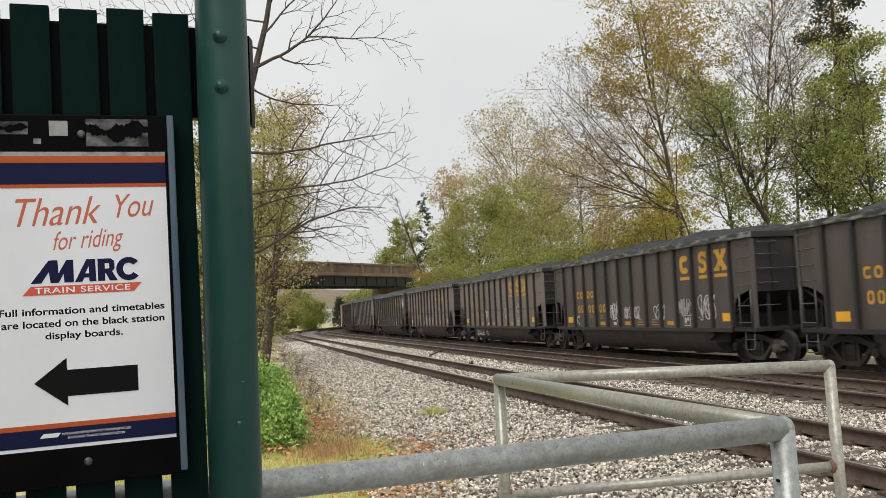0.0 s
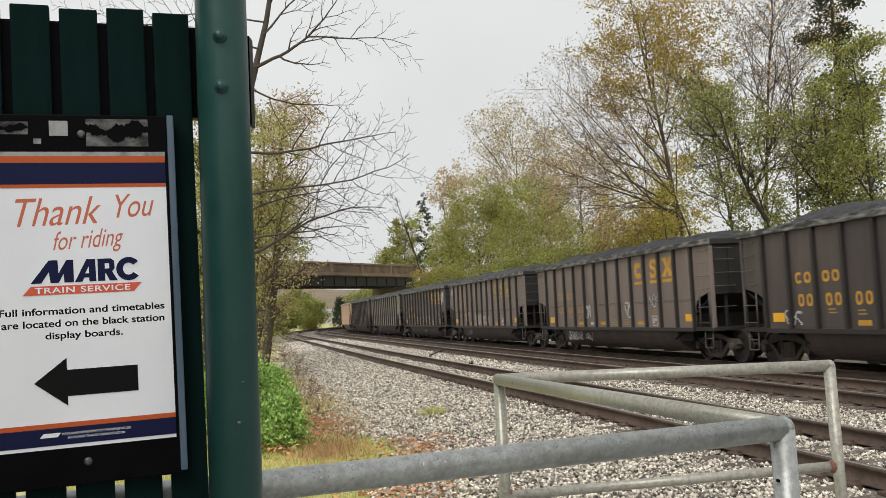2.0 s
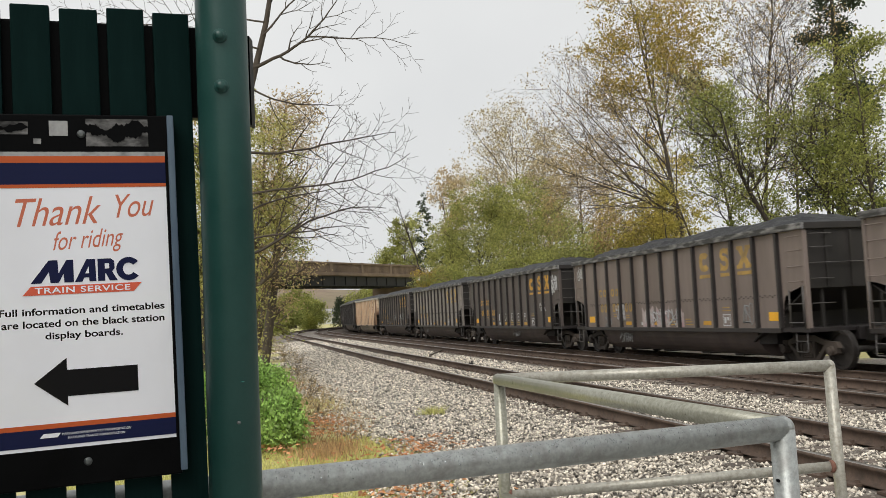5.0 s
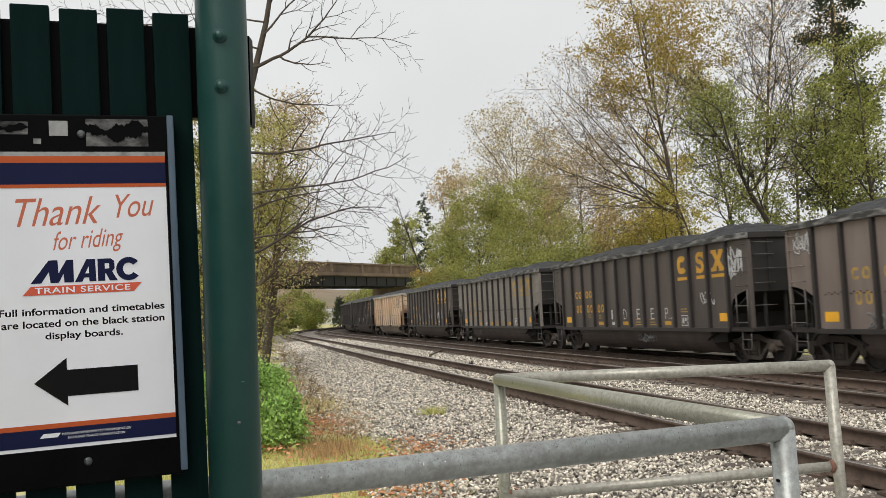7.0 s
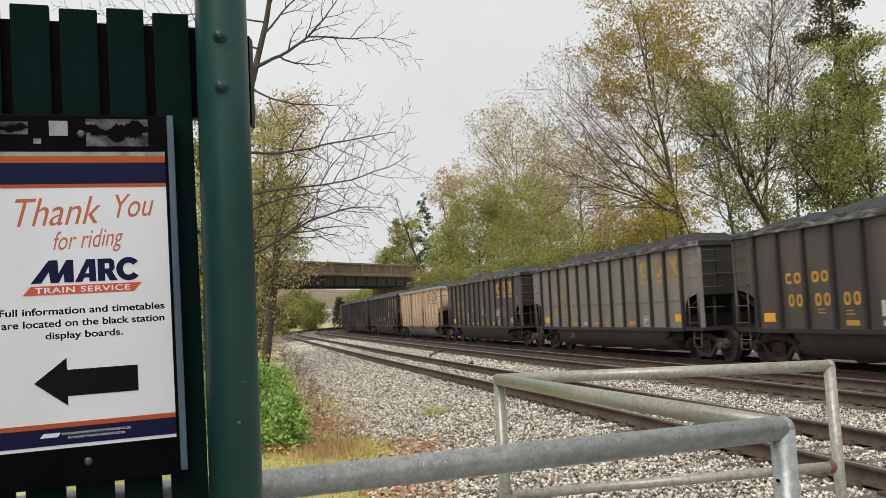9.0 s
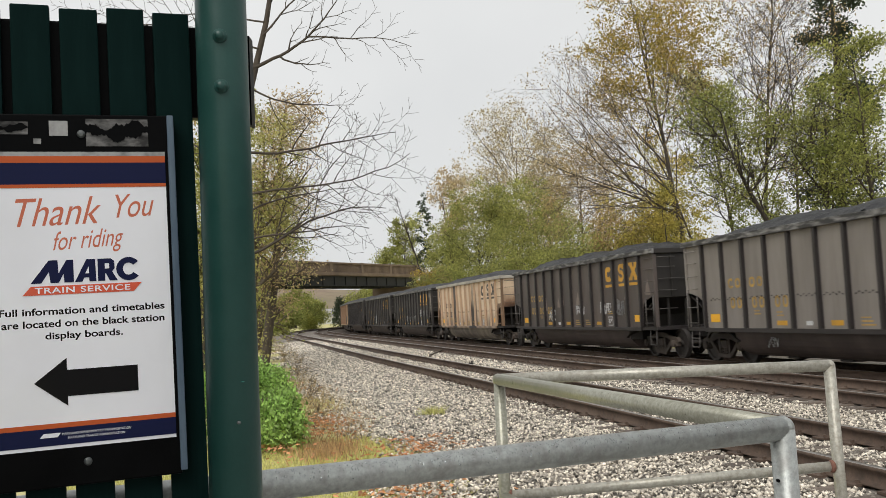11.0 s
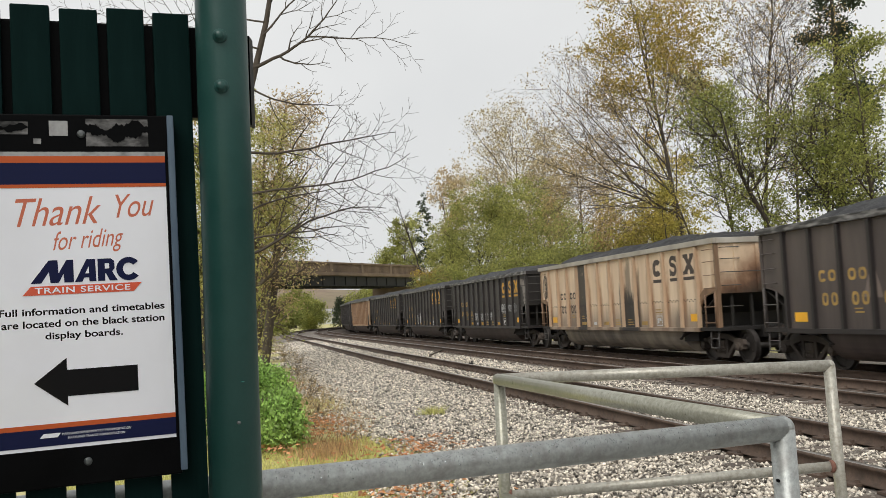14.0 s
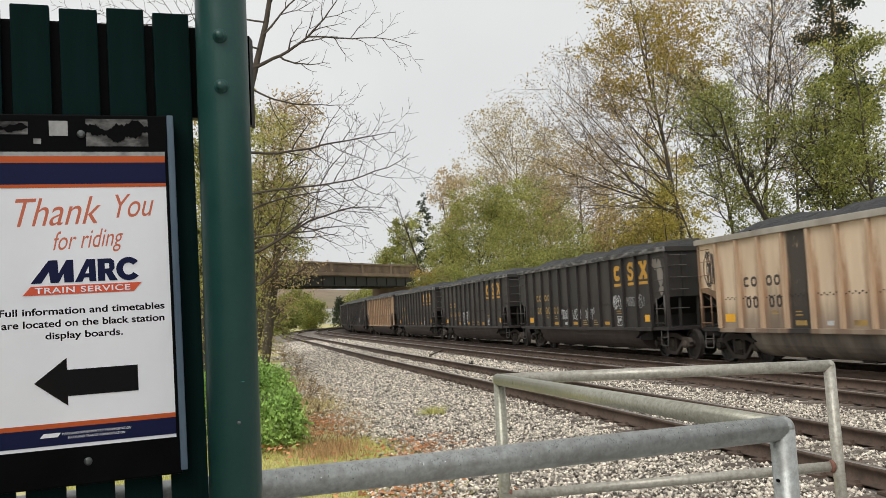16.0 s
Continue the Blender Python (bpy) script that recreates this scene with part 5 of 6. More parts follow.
def leaves(centres, size, rng, droop=0.3):
    """Small bent leaves, two triangles each, at the given places."""
    n = len(centres)
    a = rng.normal(0, 1, (n, 3))
    a[:, 2] -= droop
    a /= np.linalg.norm(a, axis=1, keepdims=True)
    b = np.cross(a, rng.normal(0, 1, (n, 3)))
    b /= np.linalg.norm(b, axis=1, keepdims=True) + 1e-9
    c = np.cross(a, b)
    s = size * rng.uniform(0.55, 1.35, (n, 1))
    v = np.stack([centres - a * s, centres + b * s * 0.55 + c * s * 0.18, centres + a * s, centres - b * s * 0.55 + c * s * 0.18], 1).reshape(-1, 3)
    i = np.arange(n)[:, None] * 4
    return v, np.concatenate([i + [[0, 1, 2]], i + [[0, 2, 3]]], 0)


M_BROWNTWIG = mat("brown_twig_bark", (0.065, 0.05, 0.038), (0.14, 0.108, 0.08), 3, 0.95, bump=0)
M_DARKTWIG = mat("dark_twig_bark", (0.04, 0.032, 0.026), (0.085, 0.068, 0.055), 3, 0.95, bump=0)
ROUND = lambda t: math.sqrt(max(0.0, 1 - (2 * min(max(t, 0.12), 1) - 1.05) ** 2)) * 0.9 + 0.12
CONE = lambda t: 1.08 - t
VASE = lambda t: 0.45 + 0.6 * t if t < 0.8 else 0.9 - 1.2 * (t - 0.8)
BROAD = dict(wobble=(0.06, 0.13, 0.2, 0.25), rise=(0.03, 0.05, 0.03, 0.0), kids=(16, 7, 5, 4), angle=(55, 45, 45, 50), bare=0.18, profile=ROUND)
FINE = dict(wobble=(0.07, 0.1, 0.14, 0.18), rise=(0.03, 0.07, 0.06, 0.05), kids=(20, 8, 6, 5), angle=(48, 40, 38, 38), bare=0.15, profile=VASE)
OPEN = dict(BROAD, bare=0.5)
FAN = dict(FINE, bare=0.5, kids=(6, 8, 6, 4), rise=(0.03, 0.02, 0.035, 0.03), wobble=(0.07, 0.15, 0.17, 0.2))
SPARSE = dict(FINE, bare=0.42)
FIR = dict(wobble=(0.02, 0.08, 0.15, 0.2), rise=(0.05, -0.01, 0.0, 0.0), kids=(40, 7, 4, 3), angle=(78, 55, 50, 40), bare=0.12, profile=CONE)
THICKET = dict(wobble=(0.12, 0.16, 0.22, 0.25), rise=(0.04, 0.05, 0.03, 0.0), kids=(14, 7, 5, 4), angle=(50, 48, 48, 50), bare=0.03, profile=ROUND)


def tree(name, x, y, z, height, spread, shape, seed, leaf_n, leaf_size, leaf_m, label, category="tree", levels=3, stem=0.02, bark=None, twig=None, lean=(0, 0), group="", scatter=0.35, droop=0.3, fill=0, half=2.0, base=0.2, limbs=(), rounded=False, clumps=70):
    rng = random.Random(seed)
    nrng = np.random.default_rng(seed)
    e = thing(name, label, category, group, m=pose(x, y, z))
    spec = dict(shape, spread=spread, lean=lean)
    out, tips = [], []
    d = np.array([lean[0] * 0.4, lean[1] * 0.4, 1.0])
    grow(rng, np.array([0.0, 0.0, -0.2]), d / math.sqrt(d @ d), height * (0.8 if rounded else 1), height * stem, 0, levels, out, tips, spec)
    for z0, dx, dz, r in limbs:
        # great limbs that leave the trunk at a known height
        q = np.array([dx, rng.uniform(-0.25, 0.25) * abs(dx), dz])
        run = math.sqrt(q @ q)
        trunk = np.array(out[0][0])
        fork = np.array([np.interp(z0, trunk[:, 2], trunk[:, axis]) for axis in range(3)])
        grow(rng, fork, q / run, run, r, 1, levels, out, tips, dict(spec, kids=(0, 8, 5, 4)))
    if rounded:
        # twigs and tips that would break the crown's dome are left off
        mid0, tall0 = height * (1 + base) / 2, height * (1 - base) / 2
        inside = lambda q: (q[0] / half) ** 2 + (q[1] / half) ** 2 + ((q[2] - mid0) / tall0) ** 2 < 1.15
        out = [o for o in out if o[2] == 0 or inside(o[0][-1])]
        tips = [o for o in tips if inside(o[1])]
    big = [o for o in out if o[2] <= 1]
    small = [o for o in out if o[2] > 1]
    v, f = tubes(big, (8, 5))
    fast_mesh("trunk", v, f, bark or M_BARK, e, True)
    v, f = tubes(small, (8, 5, 4, 3))
    fast_mesh("crown", v, f, twig or M_TWIG, e, True)
    if leaf_n or fill:
        T = np.array([[a, b] for a, b in tips])
        pick = nrng.integers(0, len(T), leaf_n)
        u = nrng.random((leaf_n, 1)) ** 0.7
        c = T[pick, 0] * (1 - u) + T[pick, 1] * u + nrng.normal(0, scatter, (leaf_n, 3)) * np.array([1, 1, 0.7])
        # some clumps stay bare
        keep = (np.sin(c[:, 0] * 1.9 + seed) + np.sin(c[:, 1] * 2.1) + np.sin(c[:, 2] * 1.7 + seed * 2)) > nrng.uniform(-2.6, 0.6, leaf_n)
        c = c[keep]
        if fill:
            # clumps of leaves that fill the crown's rounded outline
            nb = clumps
            u = nrng.normal(0, 1, (nb, 3))
            u /= np.linalg.norm(u, axis=1, keepdims=True)
            u *= nrng.uniform(0.25, 0.92, (nb, 1)) ** 0.6
            mid, tall = height * (1 + base) / 2, height * (1 - base) / 2
            blob = np.stack([u[:, 0] * half, u[:, 1] * half, mid + u[:, 2] * tall], -1)
            blob[:, :2] += np.array(lean) * blob[:, 2:3] * 0.4
            k = nrng.integers(0, nb, fill)
            size = nrng.uniform(0.1, 0.24, nb)[k][:, None] * half * (70 / nb) ** 0.4
            extra = blob[k] + nrng.normal(0, 0.75, (fill, 3)) * size * np.array([1, 1, 0.75])
            c = np.concatenate([c, extra[extra[:, 2] > 0.1]])
        v, f = leaves(c, leaf_size, nrng, droop)
        tagged(fast_mesh("foliage", v, f, leaf_m, e), kind="stuff")
    return e


L_GOLD = leafy("gold_green_leaf", (0.31, 0.285, 0.06), (0.52, 0.34, 0.085), 0.5)
L_OCHRE = leafy("ochre_leaf", (0.4, 0.3, 0.14), (0.55, 0.42, 0.21), 0.45)
L_RUST = leafy("russet_leaf", (0.45, 0.34, 0.19), (0.58, 0.46, 0.27), 0.45)
L_GREEN = leafy("dull_green_leaf", (0.205, 0.25, 0.065), (0.41, 0.4, 0.125), 0.5)
L_YELLOW = leafy("yellow_gold_leaf", (0.4, 0.385, 0.1), (0.6, 0.47, 0.13), 0.5)
L_LIME = leafy("yellow_green_leaf", (0.255, 0.28, 0.085), (0.44, 0.43, 0.15), 0.5)
L_OLIVE = leafy("olive_leaf", (0.33, 0.34, 0.115), (0.53, 0.48, 0.19), 0.5)
L_PALE = leafy("pale_khaki_leaf", (0.44, 0.37, 0.22), (0.6, 0.51, 0.32), 0.4)
L_BROWN = leafy("brown_sparse_leaf", (0.36, 0.27, 0.15), (0.52, 0.4, 0.22), 0.45)
L_DARK = leafy("dark_fir_needle", (0.045, 0.065, 0.04), (0.09, 0.11, 0.065), 0.35)
L_BUSH = mat("fresh_green_vine_leaf", (0.16, 0.3, 0.06), (0.42, 0.58, 0.17), 0.9, 0.55, bump=0, island=0.6, spec=0.25, through_light=0.3)
L_FALLEN = mat("fallen_orange_leaf", (0.42, 0.17, 0.075), (0.62, 0.33, 0.165), 2.0, 0.7, bump=0, island=0.5, spec=0.3, through_light=0.12)
L_STRAW = leafy("dry_straw_blade", (0.45, 0.29, 0.15), (0.66, 0.46, 0.25), 0.45)
L_GRASS = mat("dry_grass_blade", (0.44, 0.47, 0.14), (0.68, 0.63, 0.27), 0.6, 0.7, bump=0, island=0.35, spec=0.3, through_light=0.3)


def sight(px, py, depth):
    """The place on the line of sight px across and py down, depth metres forward."""
    q = HERE.to_3x3() @ Vector(((px - 784) / 1623.84, (441 - py) / 1623.84, -1))
    return EYE + q * (depth / q.y)


def beyond(px, lateral):
    """Forward distance of a place seen at px, lateral metres beyond the loaded track."""
    q = sight(px, 441, 1.0) - EYE
    ds = np.arange(15, 125, 0.5)
    o = side_of_line(q.x * ds, q.y * ds)
    past = np.nonzero(o <= -lateral)[0]
    return float(ds[past[0]] if len(past) else ds[o.argmin()])


def build_bridge():
    """The road bridge crosses the line askew; its left end is nearer."""
    a, b = sight(490, 441, 133), sight(739, 441, 167)
    run = math.hypot(b.x - a.x, b.y - a.y)
    e = thing("road_bridge", "brown concrete road bridge with balustrade over dark steel girders", "bridge",
              m=Matrix.Translation((a.x, a.y, 0)) @ Matrix.Rotation(math.atan2(b.y - a.y, b.x - a.x), 4, "Z"))
    x0, x1 = -14.0, run
    mid, wide = (x0 + x1) / 2, x1 - x0
    bm = bmesh.new()
    box(bm, (mid, 4.5, 8.62), (wide, 9, 0.3))
    part("deck", bm, M_BRIDGE, e)
    for y in (0, 9):
        bm = bmesh.new()
        box(bm, (mid, y - 0.05, 8.78), (wide, 0.5, 0.5), bevel=0.05)
        box(bm, (mid, y, 10.5), (wide, 0.46, 0.3), bevel=0.06)
        part("parapet_beam", bm, M_BRIDGE, e)
        bm = bmesh.new()
        for k in range(int(wide / 0.28)):
            box(bm, (x0 + 0.2 + k * 0.28, y, 9.68), (0.16, 0.22, 1.4))
        tagged(part("baluster_row", bm, M_BRIDGE, e), kind="stuff")
        for k in range(7):
            bm = bmesh.new()
            box(bm, (x0 + 1.0 + k * (wide - 2) / 6, y, 9.7), (0.6, 0.5, 2.0), bevel=0.05)
            part("parapet_post", bm, M_BRIDGE, e)
    for y in (0.4, 3.2, 5.8, 8.6):
        bm = bmesh.new()
        for z, w, h in ((8.42, 0.5, 0.1), (7.7, 0.12, 1.5), (6.95, 0.5, 0.1)):
            box(bm, (mid, y, z), (wide, w, h))
        for k in range(int(wide / 3)):
            box(bm, (x0 + 1 + k * 3, y, 7.7), (0.08, 0.4, 1.4))
        part("girder", bm, M_GIRDER, e, "dark steel plate girder")
    for x in (x1 - 0.6, x0 + 0.4):
        bm = bmesh.new()
        box(bm, (x, 4.5, 3.2), (1.8, 9.6, 7.4), bevel=0.05)
        part("abutment", bm, M_BRIDGE, e)


def build_right_trees():
    # across, metres behind the loaded track, top, half-width, crown base, shape, leaves on twigs, leaves in clumps, leaf size, colour, label, twigs, lean
    rows = [
        (1232, 10.0, -110, 104, 0.5, OPEN, 20000, 9000, 0.074, L_GOLD, "tall sycamore with thinning gold and green leaves", M_DARKTWIG, (-0.04, 0)),
        (1262, 8.5, 235, 140, 0.3, FAN, 8000, 0, 0.055, L_BROWN, "fine-twigged tree, nearly bare, with a few brown leaves", M_BROWNTWIG, (-0.75, 0)),
        (1352, 11.0, -80, 85, 0.3, SPARSE, 3000, 0, 0.06, L_BROWN, "nearly bare brown-twigged tree behind the train", M_DARKTWIG, (0.05, 0)),
        (1490, 12.0, -170, 95, 0.3, FIR, 24000, 0, 0.085, L_DARK, "dark old cedar with ragged top", M_DARKTWIG, (0, 0)),
        (1422, 6.5, 150, 85, 0.5, OPEN, 10000, 1200, 0.055, L_GREEN, "leaning dark-limbed tree with dull green leaves", M_DARKTWIG, (-0.55, 0)),
        (1478, 7.0, 125, 85, 0.3, BROAD, 13000, 2000, 0.055, L_GREEN, "forked dark-limbed tree with green leaves", M_DARKTWIG, (0.0, 0)),
        (1552, 7.5, 90, 85, 0.15, BROAD, 13000, 3000, 0.055, L_GREEN, "dull green leafy tree behind the train", M_DARKTWIG, (0, 0)),
        (1425, 10.0, 20, 80, 0.3, SPARSE, 4000, 0, 0.06, L_OCHRE, "thin twiggy tree with few ochre leaves", M_DARKTWIG, (0, 0)),
        (1318, 9.0, 150, 75, 0.4, SPARSE, 3600, 0, 0.065, L_OLIVE, "thin olive-leaved tree with open crown", M_DARKTWIG, (-0.1, 0)),
        (1140, 9.0, 285, 85, 0.1, BROAD, 6500, 5000, 0.085, L_YELLOW, "gold-leaved autumn tree behind the train", M_DARKTWIG, (0, 0)),
        (1040, 11.0, 232, 70, 0.3, FINE, 7500, 2500, 0.08, L_OCHRE, "ochre-brown fine-twigged tree behind the train", M_TWIG, (0, 0)),
        (898, 14.0, 180, 88, 0.3, FINE, 9000, 5000, 0.08, L_PALE, "tall pale khaki tree with thin crown", M_TWIG, (0, 0)),
        (975, 14.0, 212, 65, 0.35, FINE, 6500, 3500, 0.08, L_PALE, "pale khaki tree with rounded crown", M_TWIG, (0, 0)),
        (808, 15.0, 272, 42, 0.4, FINE, 4500, 2500, 0.085, L_RUST, "small russet tree, half bare", M_TWIG, (0, 0)),
        (850, 9.0, 312, 92, 0.02, THICKET, 12000, 21000, 0.09, L_LIME, "dense rounded yellow-green tree", M_DARKTWIG, (0, 0)),
        (945, 9.0, 296, 78, 0.05, THICKET, 10000, 15000, 0.09, L_LIME, "dense light green leafy tree behind the train", M_DARKTWIG, (0, 0)),
        (785, 11.0, 398, 42, 0.02, THICKET, 8500, 9000, 0.09, L_LIME, "olive green tree at the end of the bridge", M_DARKTWIG, (0, 0)),
        (702, 180.0, 396, 42, 0.1, BROAD, 5700, 8000, 0.17, L_LIME, "pale green tree behind the bridge", M_TWIG, (0, 0)),
        (752, 140.0, 335, 16, 0.3, FINE, 0, 1800, 0.1, L_DARK, "bare dark tree hung with ivy", M_DARKTWIG, (0, 0)),
        (1010, 7.0, 345, 55, 0.1, THICKET, 4200, 3500, 0.08, L_LIME, "yellow-green thicket behind the train", M_DARKTWIG, (0, 0)),
        (1085, 7.0, 345, 55, 0.1, THICKET, 4200, 3500, 0.08, L_OCHRE, "ochre-leaved thicket behind the train", M_DARKTWIG, (0, 0)),
        (1215, 7.0, 300, 60, 0.1, THICKET, 6500, 3500, 0.065, L_YELLOW, "gold-green thicket behind the train", M_DARKTWIG, (0, 0)),
        (1335, 6.8, 285, 55, 0.1, THICKET, 5500, 2500, 0.06, L_GREEN, "dull green thicket behind the train", M_DARKTWIG, (0, 0)),
        (1150, 6.5, 335, 58, 0.1, THICKET, 4800, 4500, 0.08, L_YELLOW, "gold-green thicket behind the train", M_DARKTWIG, (0, 0)),
    ]
    # great limbs by label: start above the eye's height, reach across and up, thickness, all in crown units
    reach = {
        "fine-twigged tree, nearly bare, with a few brown leaves": ((130, -255, 140, 0.06), (140, -235, 185, 0.055), (150, -215, 80, 0.045), (165, -190, 220, 0.05), (140, -200, 60, 0.04), (190, -140, 235, 0.04), (150, -250, 165, 0.05), (175, -215, 205, 0.045), (200, -170, 110, 0.04)),
        "tall sycamore with thinning gold and green leaves": ((230, -70, 130, 0.05), (260, -95, 170, 0.05), (280, -60, 210, 0.045), (270, 90, 180, 0.05), (300, 60, 230, 0.045), (330, -90, 150, 0.04)),
        "leaning dark-limbed tree with dull green leaves": ((120, -95, 190, 0.1), (200, -110, 110, 0.07), (230, -150, 60, 0.05), (180, 40, 120, 0.05)),
        "forked dark-limbed tree with green leaves": ((210, 75, 90, 0.09), (210, -60, 110, 0.08), (160, -80, 90, 0.05), (160, 80, 70, 0.05)),
        "nearly bare brown-twigged tree behind the train": ((200, -60, 190, 0.05), (230, 55, 210, 0.05), (260, 30, 230, 0.04), (160, 80, 160, 0.04), (300, -50, 200, 0.035)),
    }
    for k, (px, lat, top, half, base, shape, n, fill, size, colour, label, twig, lean) in enumerate(rows):
        d = beyond(px, lat) if lat < 50 else lat
        unit = d / 1623.84
        p = sight(px, 441, d)
        h = sight(px, top, d).z - 0.4
        limbs = [(EYE.z + z0 * unit, dx * unit, dz * unit, r) for z0, dx, dz, r in reach.get(label, ())]
        tree("tree", p.x, p.y, 0.4, h, half * unit * (1.55 if shape["profile"] is VASE else 1.2), shape, 40 + k, n, max(size, 0.0012 * d), colour, label, stem=0.007 if px in (1352, 1425) else 0.011 if shape["profile"] is VASE else 0.008 if shape is OPEN else 0.013,
             levels=4 if shape["profile"] is VASE or (shape["profile"] is ROUND and shape is not THICKET and px > 1250) else 3, twig=twig, bark=M_DARKTWIG if twig is M_DARKTWIG else None, lean=lean, group="trees beyond the tracks", fill=fill, half=half * unit, base=base,
             limbs=limbs, scatter=0.22 if px > 1100 else 0.35, rounded=shape is THICKET or colour is L_PALE or px in (808, 1040), clumps=110 if shape is THICKET else 70)


def build_undergrowth():
    rng = random.Random(8)
    kinds = [(L_GREEN, "green-leaved bush behind the train"), (L_GOLD, "yellowing bush behind the train"), (L_LIME, "yellow-green bush behind the train"), (L_BROWN, "brown half-bare bush behind the train")]
    protos = []
    for k, (m, label) in enumerate(kinds):
        protos.append(tree("bush", 0, -400 - 10 * k, -0.3, 5.0, 2.6, THICKET, 90 + k, 5200 if k < 3 else 3000, 0.095, m, label, "bush", levels=2, group="bushes beyond the tracks", scatter=0.3))
    spots = []
    for k in range(34):
        px = 690 + k * 27 + rng.uniform(-10, 10)
        lat = rng.uniform(4.8, 7.0)
        spots.append((max(px, 752), lat, rng.uniform(0.75, 1.15)))
    for k, (px, lat, s) in enumerate(spots):
        d = beyond(px, lat)
        p = sight(px, 441, d)
        if 1262 < px < 1302:
            continue
        elif px >= 1302:
            s *= 0.55
        elif px > 1060:
            s *= 0.6
        src = protos[rng.choice((0, 0, 2, 2, 2, 2) if px < 1050 else (0, 0, 1, 1, 2, 2))]
        m = Matrix.Translation((p.x, p.y, 0.3)) @ Matrix.Rotation(rng.uniform(0, 6.2), 4, "Z")
        if k < 4:
            protos[k].matrix_basis = m
        else:
            o = copy_thing(src, m)
            o.scale = (s, s, s * rng.uniform(0.85, 1.1))


def build_left_trees():
    rows = [
        (458, 38, 165, 70, 0.45, BROAD, 8000, 3000, 0.055, L_RUST, "russet and green autumn tree with thin crown beside the line"),
        (428, 36, 178, 82, 0.4, BROAD, 8000, 5000, 0.055, L_OLIVE, "olive green autumn tree beside the line"),
        (440, 46, 355, 80, 0.5, THICKET, 3500, 6500, 0.07, L_LIME, "yellow-green young tree beside the line"),
        (412, 26, 300, 36, 0.1, THICKET, 4500, 4500, 0.055, L_OLIVE, "olive green leafy tree beside the path"),
        (350, 30, 150, 90, 0.2, BROAD, 6000, 6000, 0.07, L_LIME, "yellow-green tree behind the slat screen"),
        (190, 24, 110, 150, 0.3, BROAD, 7500, 3750, 0.068, L_OCHRE, "ochre-leaved tree behind the slat screen"),
        (455, 78, 505, 42, 0.02, THICKET, 5250, 7500, 0.098, L_GREEN, "green bushy tree near the bridge"),
        (495, 120, 542, 34, 0.02, THICKET, 3500, 5500, 0.12, L_GREEN, "dull green scrub below the bridge"),
        (545, 175, 532, 34, 0.02, THICKET, 3750, 7500, 0.165, L_GREEN, "dark green bushy tree beyond the bridge"),
        (597, 205, 528, 16, 0.02, FIR, 6000, 0, 0.165, L_DARK, "small dark green fir beyond the bridge"),
        (648, 215, 505, 42, 0.02, THICKET, 3750, 9000, 0.210, L_LIME, "yellow-green tree beyond the bridge"),
        (520, 195, 508, 32, 0.02, THICKET, 3750, 6750, 0.195, L_GREEN, "dull green tree beyond the bridge"),
    ]
    for k, (px, d, top, half, base, shape, n, fill, size, colour, label) in enumerate(rows):
        p = sight(px, 441, d)
        tree("tree", p.x, p.y, -0.2, sight(px, top, d).z + 0.2, half / 1623.84 * d * 1.1, shape, 70 + k, n, size, colour, label, group="trees on the camera's side", lean=(0.3 if k < 3 else 0.0, 0), fill=fill, half=half / 1623.84 * d, base=base, rounded=d > 70 and shape is THICKET)
    build_bare_tree()


def limb(rng, p, elev, turn, length, r, level, out):
    """A smooth, slowly turning branch in the plane across the view, with shoots on alternate sides that turn up at their tips."""
    n = (14, 8, 5, 4)[level]
    pts, rad = [p], [r]
    sway, ph, depth = rng.uniform(3, 9), rng.uniform(0, 6), rng.uniform(-0.3, 0.3)
    for k in range(n):
        a = math.radians(elev + turn * (k + 0.5) / n + sway * math.sin(ph + 5.5 * k / n) + rng.gauss(0, 5 if level else 3))
        p = p + np.array([math.cos(a), depth * math.cos(1.7 * k / n), math.sin(a)]) * (length / n)
        pts.append(p)
        rad.append(max(0.0035, r * (1 - 0.78 * (k + 1) / n)))
    out.append((pts, rad, level))
    if level >= 3:
        return
    side = rng.choice((1, -1))
    count = (int(length * 3.2), int(length * 4.0) + 1, int(length * 3.5))[level]
    for k in range(count):
        t = 0.22 + 0.76 * (k + rng.uniform(0.1, 0.9)) / count
        i = min(int(t * n), n - 1)
        q = pts[i] + (pts[i + 1] - pts[i]) * (t * n - i)
        here = math.degrees(math.atan2(pts[i + 1][2] - pts[i][2], pts[i + 1][0] - pts[i][0]))
        up = here + side * rng.uniform(28, 55)
        limb(rng, q, up, (15 if up < 60 else -10) + rng.uniform(-12, 18), length * rng.uniform(0.26, 0.5) * (1.15 - 0.6 * t), max(0.004, rad[i] * 0.65), level + 1, out)
        side = -side


